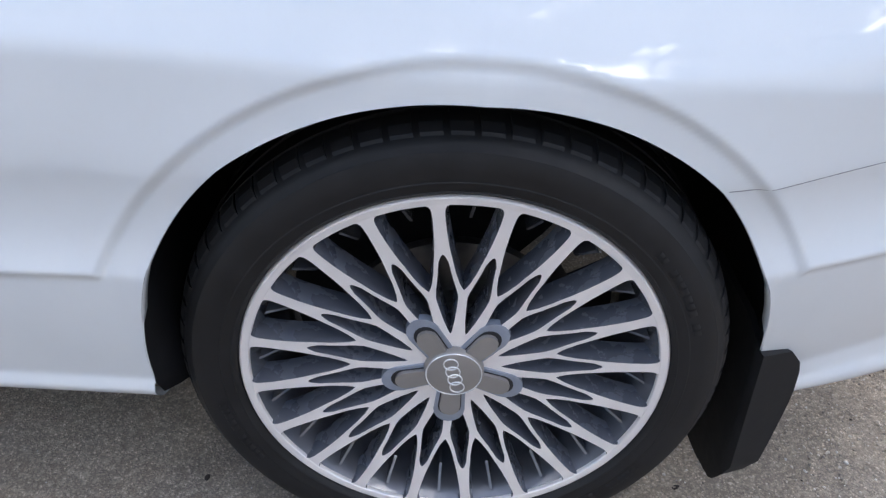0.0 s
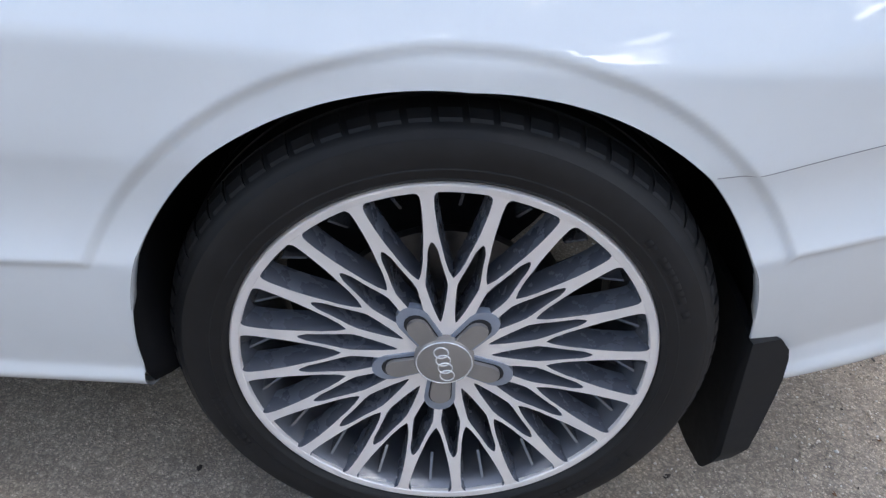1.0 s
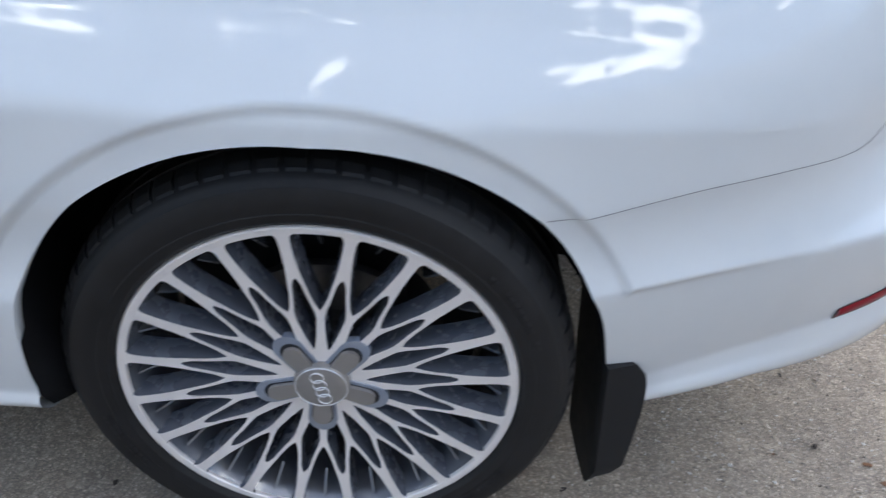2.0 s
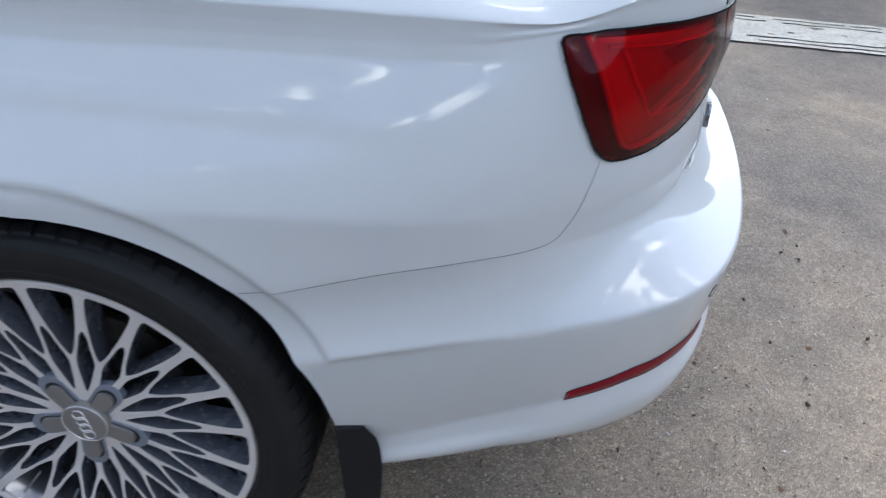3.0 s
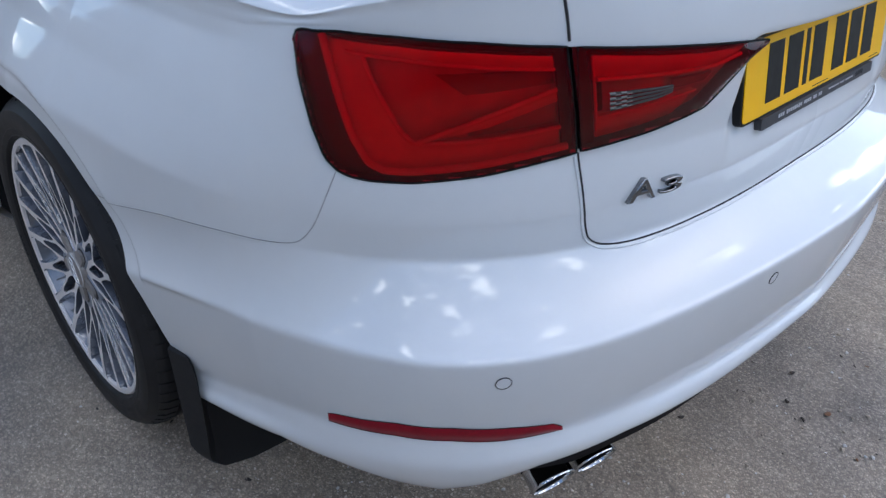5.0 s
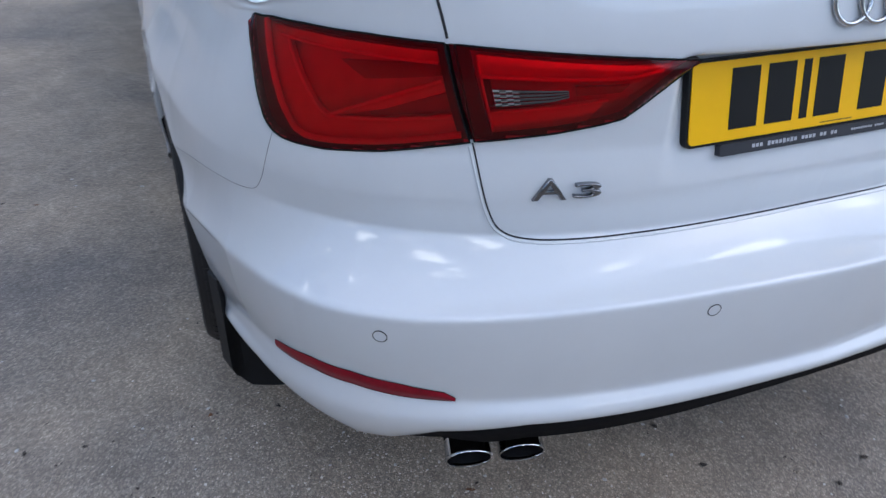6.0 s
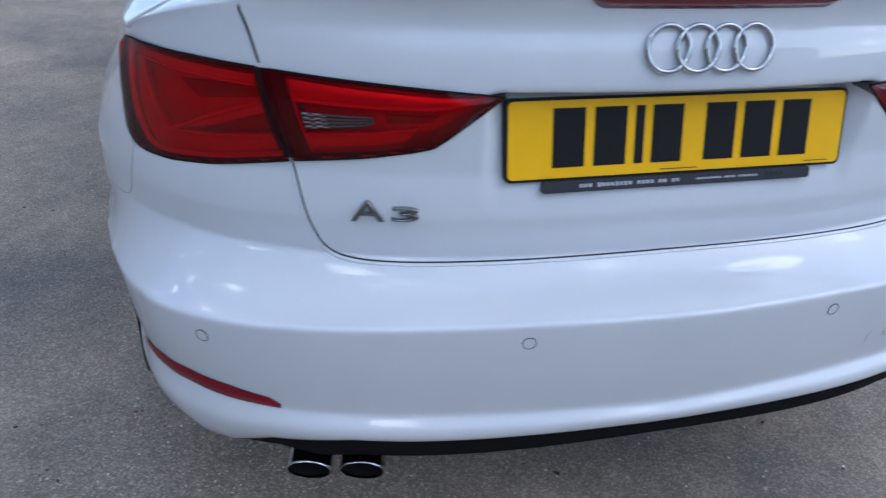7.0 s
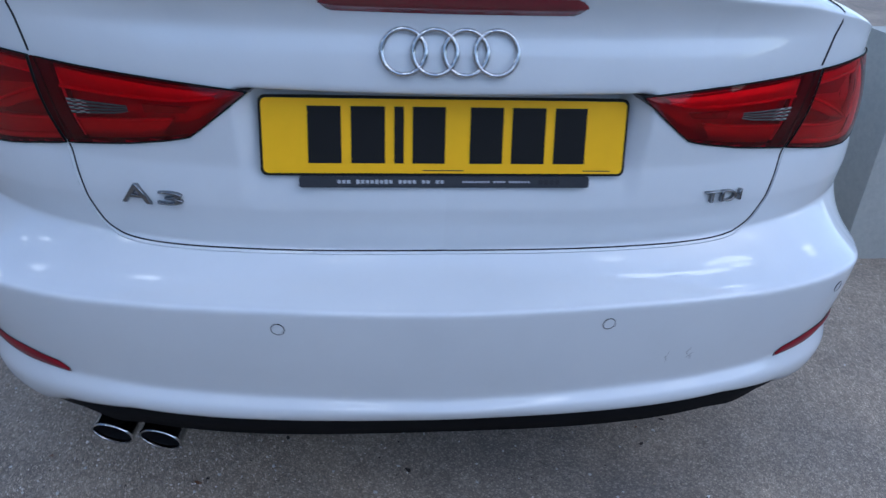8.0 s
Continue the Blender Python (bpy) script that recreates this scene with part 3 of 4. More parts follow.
build_mud_flap(-1)


# ---- wheels ----
def face_y(r):
    return float(np.interp(r, [0, 0.05, 0.11, 0.20, 0.24], [-0.086, -0.087, -0.089, -0.099, -0.1025]))


# Half angles (degrees) of a wheel's windows and of the slots in its spokes, by radius.
WINDOW = ((0.1195, 0), (0.123, 1.1), (0.130, 2.3), (0.145, 4.1), (0.159, 5.05), (0.172, 5.85), (0.186, 6.45), (0.200, 6.8), (0.214, 7.0), (0.224, 7.0), (0.2285, 6.85), (0.2315, 6.4), (0.2335, 5.5))
SLOT = ((0.055, 0), (0.058, 1.5), (0.065, 3.0), (0.075, 4.3), (0.088, 5.3), (0.100, 5.9), (0.109, 6.05), (0.118, 5.2), (0.132, 3.6), (0.145, 2.5), (0.159, 1.65), (0.166, 1.0), (0.1685, 0.6), (0.170, 0))


WINDOW = tuple((q, a + 0.30 * (q > 0.125)) for q, a in WINDOW)
SLOT = tuple((q, a + 0.28 * (0.07 < q < 0.162)) for q, a in SLOT)


def spoke_mesh(bm):
    """One spoke about the x axis: it forks round a slot and meets its neighbours further in."""
    stations = sorted({q for q, _ in WINDOW + SLOT} | {0.034, 0.045, 0.080, 0.094, 0.152, 0.1625, 0.179, 0.193, 0.207, 0.219}, reverse=True)
    for h in (1, -1):
        rows = []
        for q in stations:
            slot, win = float(by_bearing(SLOT, q)), float(by_bearing(WINDOW, q))
            y = face_y(q)
            row = []
            for edge, room, way in ((slot, slot, -1), (9 - win, win, 1)):
                for lean, down in ((min(0.0030, 0.45 * q * radians(room)), 0.032), (min(0.0007, 0.3 * q * radians(room)), 0.0028), (0.0, 0.0)):
                    t = h * (radians(edge) + way * lean / q)
                    row.append(bm.verts.new((q * math.cos(t), y + down, q * math.sin(t))))
            rows.append((slot, win, row[:3] + row[:2:-1]))
        for (s0, w0, a), (s1, w1, b) in zip(rows[:-1], rows[1:]):
            for k in range(5):
                if k < 2 and s0 + s1 == 0 or k > 2 and w0 + w1 == 0:
                    continue
                quad = (a[k], a[k + 1], b[k + 1], b[k])
                fc = bm.faces.new(quad if h > 0 else quad[::-1])
                fc.material_index = 0 if k == 2 else 1
    bmesh.ops.remove_doubles(bm, verts=bm.verts[:], dist=1e-6)
    bmesh.ops.delete(bm, geom=[v for v in bm.verts if not v.link_faces], context="VERTS")


def capsule(bm, r0, r1, a, w, y0, y1, w0=None):
    """A rounded bar standing out from y0 to y1, from radius r0 to r1 at an angle."""
    w0 = w0 or w
    prof = [(r0, -w0 / 2), (r1 - w / 2, -w / 2)]
    prof += [(r1 - w / 2 + w / 2 * math.cos(t), w / 2 * math.sin(t)) for t in np.linspace(-1.2, 1.2, 7)]
    prof += [(r1 - w / 2, w / 2), (r0, w0 / 2)]
    lo, hi = [], []
    for r, o in prof:
        for lst, y, k in ((lo, y0, 1.0), (hi, y1, 0.92)):
            x = r * math.cos(a) - o * k * math.sin(a)
            z = r * math.sin(a) + o * k * math.cos(a)
            lst.append(bm.verts.new((x, y, z)))
    n = len(prof)
    bm.faces.new(hi)
    for i in range(n):
        bm.faces.new((lo[i], lo[(i + 1) % n], hi[(i + 1) % n], hi[i]))


def build_wheel():
    barrel = [(0.2405, -0.080), (0.2405, -0.096), (0.2325, -0.0975), (0.2290, -0.088), (0.2225, -0.070), (0.215, -0.02), (0.211, 0.06), (0.213, 0.098), (0.236, 0.102)]
    v, f = ring_lathe(barrel, 120)
    wheel = mesh_part("wheel", v, f, RIMGREY, None, "grey alloy wheel with machined spokes")
    smooth(wheel, 40)
    lip = [(0.2322, -0.0970), (0.2325, -0.1012), (0.2335, -0.1026), (0.2405, -0.1036), (0.2425, -0.1028), (0.2443, -0.0995), (0.2445, -0.090)]
    v, f = ring_lathe(lip, 160)
    smooth(mesh_part("rim_lip", v, f, MACHINED, wheel, "polished rim lip"), 25)
    # tyre
    half = [(0.2385, -0.088), (0.2442, -0.0985), (0.2462, -0.1045), (0.2505, -0.1085), (0.2515, -0.1080), (0.2620, -0.1112), (0.2635, -0.1106), (0.2740, -0.1125), (0.2850, -0.1122),
            (0.2930, -0.1090), (0.2940, -0.1075), (0.2985, -0.1040), (0.3030, -0.0985), (0.3070, -0.0915), (0.3105, -0.0825), (0.3135, -0.0720), (0.3150, -0.0640), (0.3080, -0.0630), (0.3080, -0.0570),
            (0.3155, -0.0560), (0.3158, -0.0270), (0.3085, -0.0260), (0.3085, -0.0190), (0.3160, -0.0180)]
    prof = half + [(r, -o) for r, o in half[::-1]]
    v, f = ring_lathe(prof, 144)
    smooth(mesh_part("tyre", v, f, RUBBER, wheel, "black rubber tyre"), 32)
    # shoulder lugs of the tread
    verts, faces = [], []
    n = 68
    for i in range(n):
        for sgn in (1, -1):
            a0, a1 = 2 * math.pi * (i + 0.10) / n, 2 * math.pi * (i + 0.86) / n
            prof2 = [(0.3010, -0.0992), (0.3073, -0.0940), (0.3131, -0.0840), (0.3166, -0.0660), (0.309, -0.0650)]
            base = len(verts)
            for a in (a0, a1):
                for j, (r, o) in enumerate(prof2):
                    sk = 0.014 * (j / 4.0)
                    verts.append((r * math.cos(a + sk), sgn * o, r * math.sin(a + sk)))
            for j in range(4):
                faces.append((base + j, base + j + 1, base + j + 6, base + j + 5))
            faces.append(tuple(base + j for j in range(5)))
            faces.append(tuple(base + 5 + j for j in range(5))[::-1])
    lugs = mesh_part("tread", verts, faces, RUBBER, wheel)
    lugs.data.polygons.foreach_set("use_smooth", [False] * len(lugs.data.polygons))
    tagged(lugs, kind="stuff")
    # raised letters and size marks on the side wall, too worn to read
    verts, faces = [], []
    rnd = random.Random(4)
    for start in (3.3, 0.35, 5.35):
        a = start
        for i in range(13):
            w = 0.018 + 0.014 * rnd.random()
            if rnd.random() > 0.15:
                base = len(verts)
                for aa in (a, a + w):
                    for r, o in ((0.2665, -0.1113), (0.2675, -0.1127), (0.2745, -0.1134), (0.2755, -0.1124)):
                        verts.append((r * math.cos(aa), o, r * math.sin(aa)))
                for j in range(3):
                    faces.append((base + j, base + j + 1, base + j + 5, base + j + 4))
            a += w + 0.010
    tagged(mesh_part("side_wall_lettering", verts, faces, RUBBER, wheel), kind="stuff")
    # spokes
    bm = bmesh.new()
    d9 = radians(9)
    spoke_mesh(bm)
    spoke = smooth(part("spoke", bm, [MACHINED, FLANK], wheel), 22)
    tilt = radians(-0.9)
    spoke.rotation_euler = (0, -(d9 + tilt), 0)
    for i in range(1, 20):
        o = new("spoke", spoke.data)
        o.parent = wheel
        o.rotation_euler = (0, -(d9 + tilt + radians(18 * i)), 0)
    # stiffening ribs at the foot of the windows
    bm = bmesh.new()
    for i in range(20):
        a = radians(18 * i) + tilt
        for o, w in ((0.0, 0.0035),):
            r0, r1 = 0.196, 0.224
            pts = [(r0, -0.066), (r1, -0.090), (r1, -0.060), (r0, -0.045)]
            vs = []
            for sg in (-w / 2, w / 2):
                vs.append([bm.verts.new((r * math.cos(a) - sg * math.sin(a), y, r * math.sin(a) + sg * math.cos(a))) for r, y in pts])
            bm.faces.new(vs[0])
            bm.faces.new(vs[1][::-1])
            for k in range(4):
                bm.faces.new((vs[0][k], vs[0][(k + 1) % 4], vs[1][(k + 1) % 4], vs[1][k]))
    tagged(part("stiffening_ribs", bm, RIMGREY, wheel), kind="stuff")
    # hub: machined disc, bolt pockets, five-armed cap
    prof = [(0.036, -0.0840), (0.044, -0.0835), (0.047, -0.078), (0.060, -0.050), (0.02, -0.045)]
    v, f = ring_lathe([(0.012, -0.0842)] + prof, 60)
    smooth(mesh_part("hub_disc", v, f, RIMGREY, wheel), 30)
    for k in range(5):
        a = radians(-90 + 72 * k) + tilt
        bm = bmesh.new()
        capsule(bm, 0.026, 0.0870, a, 0.0410, -0.080, -0.0890, 0.035)
        smooth(part("bolt_pocket", bm, POCKETGREY, wheel), 30)
        # raised dark bar: the shade round the arm, put into its colour
        bm = bmesh.new()
        capsule(bm, 0.020, 0.0752, a, 0.0305, -0.080, -0.0896, 0.025)
        smooth(part("pocket_shadow", bm, POCKET, wheel), 30)
    bm = bmesh.new()
    for k in range(5):
        a = radians(-90 + 72 * k) + tilt
        capsule(bm, 0.0, 0.0700, a, 0.0265, -0.080, -0.0945 + 0.0001 * k, 0.0185)
    cap = smooth(part("hub_cap", bm, CAPGREY, wheel, "grey five-armed hub cap"), 30)
    v, f = ring_lathe([(0.0005, -0.0985), (0.022, -0.0982), (0.0285, -0.0972), (0.0335, -0.0960), (0.0350, -0.0935), (0.0355, -0.086)], 60)
    smooth(mesh_part("cap_disc", v, f, CAPGREY, cap), 40)
    bm = bmesh.new()
    tube(bm, [(0.0322 * math.cos(t), -0.0966, 0.0322 * math.sin(t)) for t in np.linspace(0, 2 * math.pi, 64, endpoint=False)], 0.0008, 6, True)
    part("cap_ring", bm, SILVER, cap)
    for k in range(4):
        o = (k - 1.5) * 0.0122
        lean = radians(-75)
        bm = bmesh.new()
        cx, cz = o * math.cos(lean), o * math.sin(lean)
        tube(bm, [(cx + 0.0082 * math.cos(t), -0.0988, cz + 0.0082 * math.sin(t)) for t in np.linspace(0, 2 * math.pi, 32, endpoint=False)], 0.0010, 6, True)
        smooth(part("emblem_ring", bm, SILVER, cap), 60)
    # brake
    v, f = ring_lathe([(0.01, -0.055), (0.070, -0.050), (0.072, -0.030), (0.138, -0.028), (0.139, -0.016), (0.072, -0.014), (0.07, 0.02)], 64)
    smooth(mesh_part("brake_disc", v, f, STEEL, wheel, "worn grey brake disc"), 35)
    bm = bmesh.new()
    grid = [[(r * math.cos(t), y, r * math.sin(t)) for r, y in ((0.092, -0.058), (0.135, -0.062), (0.150, -0.050), (0.152, 0.01), (0.09, 0.01), (0.092, -0.058))] for t in np.linspace(0.25, 0.85, 9)]
    v, f = sheet(grid)
    vs = [bm.verts.new(p) for p in v]
    for q in f:
        bm.faces.new([vs[i] for i in q])
    smooth(part("brake_caliper", bm, BLACK, wheel), 35)
    # black disc added to darken the wheel's windows; its opening fits the camera's view
    grid = [[(q * math.cos(t), y, q * math.sin(t)) for q, y in ((0.05, 0.030), (0.155, 0.030), (0.205, 0.040), (0.206, 0.052))] for t in np.linspace(radians(50), radians(384), 90)]
    v, f = sheet(grid)
    smooth(mesh_part("dark_backing", v, f, LINER, wheel, "black disc added to darken the wheel's windows"), 35)
    return wheel


def copy_part(ob, m, parent):
    """A copy of a part with its pieces, under the same thing."""
    c = copy_thing(ob, m)
    c.parent = parent
    return c


rear_left = build_wheel()
rear_left.parent = car
rear_left.matrix_basis = pose(0, -0.763, 0.3145)
for wx, wy, turn in ((0, 0.763, 180), (-WHEELBASE, -0.763, 0), (-WHEELBASE, 0.763, 180)):
    copy_part(rear_left, pose(wx, wy, 0.3145, 0, 0, turn), car)


# ---- tail lamps ----
def lamp_point(deg, z, inset=0.0):
    r = float(lamp_radius(np.array(deg), np.array(z))) - inset
    return (r * math.cos(radians(deg)), -r * math.sin(radians(deg)), z)


def lamp_place(a, b, inner):
    """Bearing and height in a lamp: a from its outer to its inner end, b from foot to head."""
    gap = 34.1 + 2.0 * b
    deg = 52.75 + (gap + 0.16 - 52.75) * a if not inner else gap - 0.16 + (17.55 - gap + 0.16) * a
    lo, hi = float(lamp_low(deg)), float(lamp_high(np.array(deg)))
    return deg, lo + (hi - lo) * b


def lamp_grid(inner, inset, a0, a1, b0, b1, na=60, nb=16, swell=0.0):
    rows = []
    for i in range(na + 1):
        u = a0 + (a1 - a0) * i / na
        if not inner and a0 == 0:
            u = a0 + (a1 - a0) * (i / na) ** 1.6
        rows.append([lamp_point(*lamp_place(u, b0 + (b1 - b0) * k / nb, inner), inset - swell * math.sin(math.pi * k / nb)) for k in range(nb + 1)])
    return rows


def guide_line(path, inner, inset, radius, steps=14):
    pts = []
    for (a0, b0), (a1, b1) in zip(path[:-1], path[1:]):
        for k in range(steps):
            t = k / steps
            pts.append(lamp_point(*lamp_place(a0 + (a1 - a0) * t, b0 + (b1 - b0) * t, inner), inset))
    pts.append(lamp_point(*lamp_place(*path[-1], inner), inset))
    for _ in range(4):
        pts = [pts[0]] + [tuple((p[i] + 2 * q[i] + r[i]) / 4 for i in range(3)) for p, q, r in zip(pts[:-2], pts[1:-1], pts[2:])] + [pts[-1]]
    return pts


def along(path, n):
    """n + 1 places evenly along a bent line."""
    d = np.r_[0, np.cumsum([math.hypot(b[0] - a[0], b[1] - a[1]) for a, b in zip(path[:-1], path[1:])])]
    t = np.linspace(0, d[-1], n + 1)
    return list(zip(np.interp(t, d, [p[0] for p in path]), np.interp(t, d, [p[1] for p in path])))


def lamp_panel(name, mat, lamp, inner, s, first, second, inset, bow=0.0, label="", n=36, m=8):
    """A panel inside a lamp between two bent lines, with a thickness that runs back into the housing."""
    rows = []
    for (a0, b0), (a1, b1) in zip(along(first, n), along(second, n)):
        row = [lamp_point(*lamp_place(a0 + (a1 - a0) * k / m, b0 + (b1 - b0) * k / m, inner), inset - bow * math.sin(math.pi * k / m)) for k in range(m + 1)]
        rows.append([lamp_point(*lamp_place(a0, b0, inner), inset + 0.006)] + row + [lamp_point(*lamp_place(a1, b1, inner), inset + 0.006)])
    v, f = flipped(*sheet(rows), s)
    return smooth(mesh_part(name, v, f, mat, lamp, label), 40)


def build_tail_lamp(inner, s):
    name = "boot_lamp" if inner else "tail_lamp"
    back = lamp_grid(inner, 0.030, 0.0, 1.0, 0.0, 1.0, 50, 12)
    front = lamp_grid(inner, 0.0005, 0.0, 1.0, 0.0, 1.0, 50, 12)
    v, f = sheet(back)
    # walls from the back to the lens
    nb = 13
    ring_b = [i * nb for i in range(51)] + [50 * nb + k for k in range(1, nb)] + [i * nb + 12 for i in range(49, -1, -1)] + [k for k in range(11, 0, -1)]
    ff = [p for row in front for p in row]
    base = len(v)
    v = v + [tuple(ff[i]) for i in ring_b]
    n = len(ring_b)
    f = f + [(ring_b[i], ring_b[(i + 1) % n], base + (i + 1) % n, base + i) for i in range(n)]
    v, f = flipped(v, f, s)
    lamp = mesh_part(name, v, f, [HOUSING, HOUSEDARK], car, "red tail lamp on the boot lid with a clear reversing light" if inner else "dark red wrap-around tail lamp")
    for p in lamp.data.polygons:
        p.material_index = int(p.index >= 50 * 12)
    smooth(lamp, 40)
    v, f = flipped(*sheet(lamp_grid(inner, -0.0015, 0.0, 1.0, 0.0, 1.0, 70, 18, 0.001)), s)
    a, b, c = (Vector(v[i]) for i in f[0][:3])
    if (b - a).cross(c - a).dot(a - Vector((0.2, 0, a.z))) < 0:
        f = [tuple(q)[::-1] for q in f]
    mesh_part("lens", v, f, LENS, lamp, "glossy red lens")
    # rubber edge
    rim = [lamp_point(*lamp_place(a, 0.0, inner), -0.001) for a in np.linspace(0, 1, 50) ** (1.0 if inner else 1.5)]
    rim += [lamp_point(*lamp_place(1.0, b, inner), -0.001) for b in np.linspace(0.08, 0.92, 8)]
    rim += [lamp_point(*lamp_place(a, 1.0, inner), -0.001) for a in (np.linspace(0, 1, 50) ** (1.0 if inner else 1.5))[::-1][:-1]]
    bm = bmesh.new()
    tube(bm, [(x, y * s, z) for x, y, z in rim], 0.0014, 6, True)
    smooth(part("seal", bm, LINER, lamp), 60)
    # reflector bowl, stepped in its inner half
    grid = lamp_grid(inner, 0.024, 0.0, 1.0, 0.0, 1.0, 60, 24)
    for i, row in enumerate(grid):
        for k, p in enumerate(row):
            step = 0.0035 * math.sin(math.pi * k / 24) ** 2 + 0.0012 * abs((k % 6) / 3 - 1) * (i > 24)
            ln = math.hypot(p[0], p[1])
            row[k] = (p[0] + p[0] / ln * step, p[1] + p[1] / ln * step, p[2])
    v, f = flipped(*sheet(grid), s)
    mesh_part("reflector", v, f, HOUSING, lamp)
    if inner:
        lamp_panel("trim", HOUSEDARK, lamp, inner, s, [(0.004, 0.01), (0.004, 0.99)], [(0.075, 0.03), (0.06, 0.97)], 0.008, 0, "dark lamp trim")
        lamp_panel("trim", HOUSEDARK, lamp, inner, s, [(0.05, 0.995), (0.98, 0.99)], [(0.05, 0.945), (0.98, 0.90)], 0.007, 0, "dark lamp trim")
        lamp_panel("trim", HOUSEDARK, lamp, inner, s, [(0.075, 0.66), (0.118, 0.66)], [(0.075, 0.36), (0.118, 0.36)], 0.012, 0, "dark lamp trim", 6)
        # shaded and lit areas of the reflector, put into the panels' colours
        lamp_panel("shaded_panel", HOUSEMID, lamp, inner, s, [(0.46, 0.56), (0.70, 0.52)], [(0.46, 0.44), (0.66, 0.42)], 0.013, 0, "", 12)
        lamp_panel("lit_panel", PANEL, lamp, inner, s, [(0.09, 0.90), (0.88, 0.82)], [(0.09, 0.70), (0.80, 0.64)], 0.011, 0.002)
        lamp_panel("lit_panel", PANEL, lamp, inner, s, [(0.09, 0.30), (0.60, 0.34)], [(0.09, 0.05), (0.50, 0.04)], 0.013, 0.002)
        paths = [([(0.09, 0.70), (0.45, 0.675), (0.84, 0.655)], 0.0026, 0.006), ([(0.09, 0.30), (0.40, 0.32), (0.60, 0.34)], 0.0020, 0.009), ([(0.085, 0.9), (0.085, 0.08)], 0.002, 0.010)]
    else:
        # the outer end and the rim are dark; a bright guide bends round the lamp beside them
        side = [(0.11, 0.955), (0.17, 0.60), (0.225, 0.30), (0.275, 0.12), (0.33, 0.065), (0.60, 0.07), (0.97, 0.075)]
        lamp_panel("trim", HOUSEDARK, lamp, inner, s, [(0.004, 0.99), (0.004, 0.5), (0.02, 0.1), (0.12, 0.01), (0.40, 0.004), (0.98, 0.004)], side, 0.012, 0, "dark lamp trim", 60)
        lamp_panel("trim", HOUSEDARK, lamp, inner, s, [(0.05, 0.996), (0.99, 0.996)], [(0.11, 0.955), (0.97, 0.93)], 0.007, 0, "dark lamp trim")
        lamp_panel("trim", HOUSEDARK, lamp, inner, s, [(0.955, 0.985), (0.955, 0.02)], [(0.996, 0.985), (0.996, 0.02)], 0.010, 0, "dark lamp trim", 12)
        fold = [(0.265, 0.84), (0.33, 0.58), (0.40, 0.34), (0.44, 0.275), (0.70, 0.27), (0.95, 0.285)]
        # panel colours carry the bright and shaded areas here too
        lamp_panel("lit_panel", PANEL, lamp, inner, s, side[:-1] + [(0.95, 0.075)], fold, 0.013, -0.002, "", 60)
        lamp_panel("lit_panel", PANEL, lamp, inner, s, [(0.14, 0.925), (0.95, 0.895)], [(0.20, 0.86), (0.95, 0.80)], 0.012, 0.001)
        lamp_panel("lit_panel", PANEL, lamp, inner, s, [(0.45, 0.29), (0.70, 0.46), (0.95, 0.63)], [(0.46, 0.275), (0.70, 0.37), (0.95, 0.52)], 0.012, 0.001)
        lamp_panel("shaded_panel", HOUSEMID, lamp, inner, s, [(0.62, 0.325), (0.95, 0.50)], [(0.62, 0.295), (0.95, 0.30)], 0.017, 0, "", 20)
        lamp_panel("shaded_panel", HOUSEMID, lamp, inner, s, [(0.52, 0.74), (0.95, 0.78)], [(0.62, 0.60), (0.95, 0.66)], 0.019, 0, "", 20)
        paths = [(side, 0.0046, 0.0068), (fold, 0.0028, 0.009), ([(0.445, 0.285), (0.70, 0.47), (0.95, 0.635)], 0.0028, 0.009), ([(0.20, 0.86), (0.55, 0.83), (0.95, 0.80)], 0.0022, 0.009)]
    for path, rad, inset in paths:
        bm = bmesh.new()
        tube(bm, [(x, y * s, z) for x, y, z in guide_line(path, inner, inset, rad)], rad, 8)
        smooth(part("light_guide", bm, GUIDE, lamp), 60)
    if inner:
        rows = []
        for i in range(13):
            u = i / 12
            top, low = 0.60 - 0.02 * u, 0.40 + 0.05 * u + 0.12 * max(0, u - 0.75)
            rows.append([lamp_point(*lamp_place(0.13 + 0.30 * u, low + (top - low) * k / 8, True), -0.0022 - 0.001 * (k % 2)) for k in range(9)])
        v, f = flipped(*sheet(rows), s)
        rl = mesh_part("reversing_light", v, f, [CLEAR, RIBGLINT], lamp, "small clear ribbed reversing light")
        # alternate faces at the outer end are paler: a sparkle put into the colour
        for p in rl.data.polygons:
            p.material_index = int(p.index // 8 < 4 and (p.index // 8 + p.index) % 2)
        rl.data.polygons.foreach_set("use_smooth", [False] * len(rl.data.polygons))


for side_sign in (1, -1):
    build_tail_lamp(False, side_sign)
    build_tail_lamp(True, side_sign)


# ---- panel gaps ----
def gap_line(name, pts, s, radius=0.0016, mat=GAP):
    bm = bmesh.new()
    tube(bm, [(p[0], p[1] * s, p[2]) for p in pts], radius, 6)
    smooth(part(name, bm, mat, car, "thin line along a panel gap"), 60)


def run_on_skin(knots, lift, n=16):
    pts = []
    for (d0, z0), (d1, z1) in zip(knots[:-1], knots[1:]):
        for k in range(n):
            t = k / n
            pts.append((d0 + (d1 - d0) * t, z0 + (z1 - z0) * t))
    pts.append(knots[-1])
    for _ in range(45):
        pts = [pts[0]] + [((a[0] + 2 * b[0] + c[0]) / 4, (a[1] + 2 * b[1] + c[1]) / 4) for a, b, c in zip(pts[:-2], pts[1:-1], pts[2:])] + [pts[-1]]
    return [on_skin(d, z, lift) for d, z in pts]


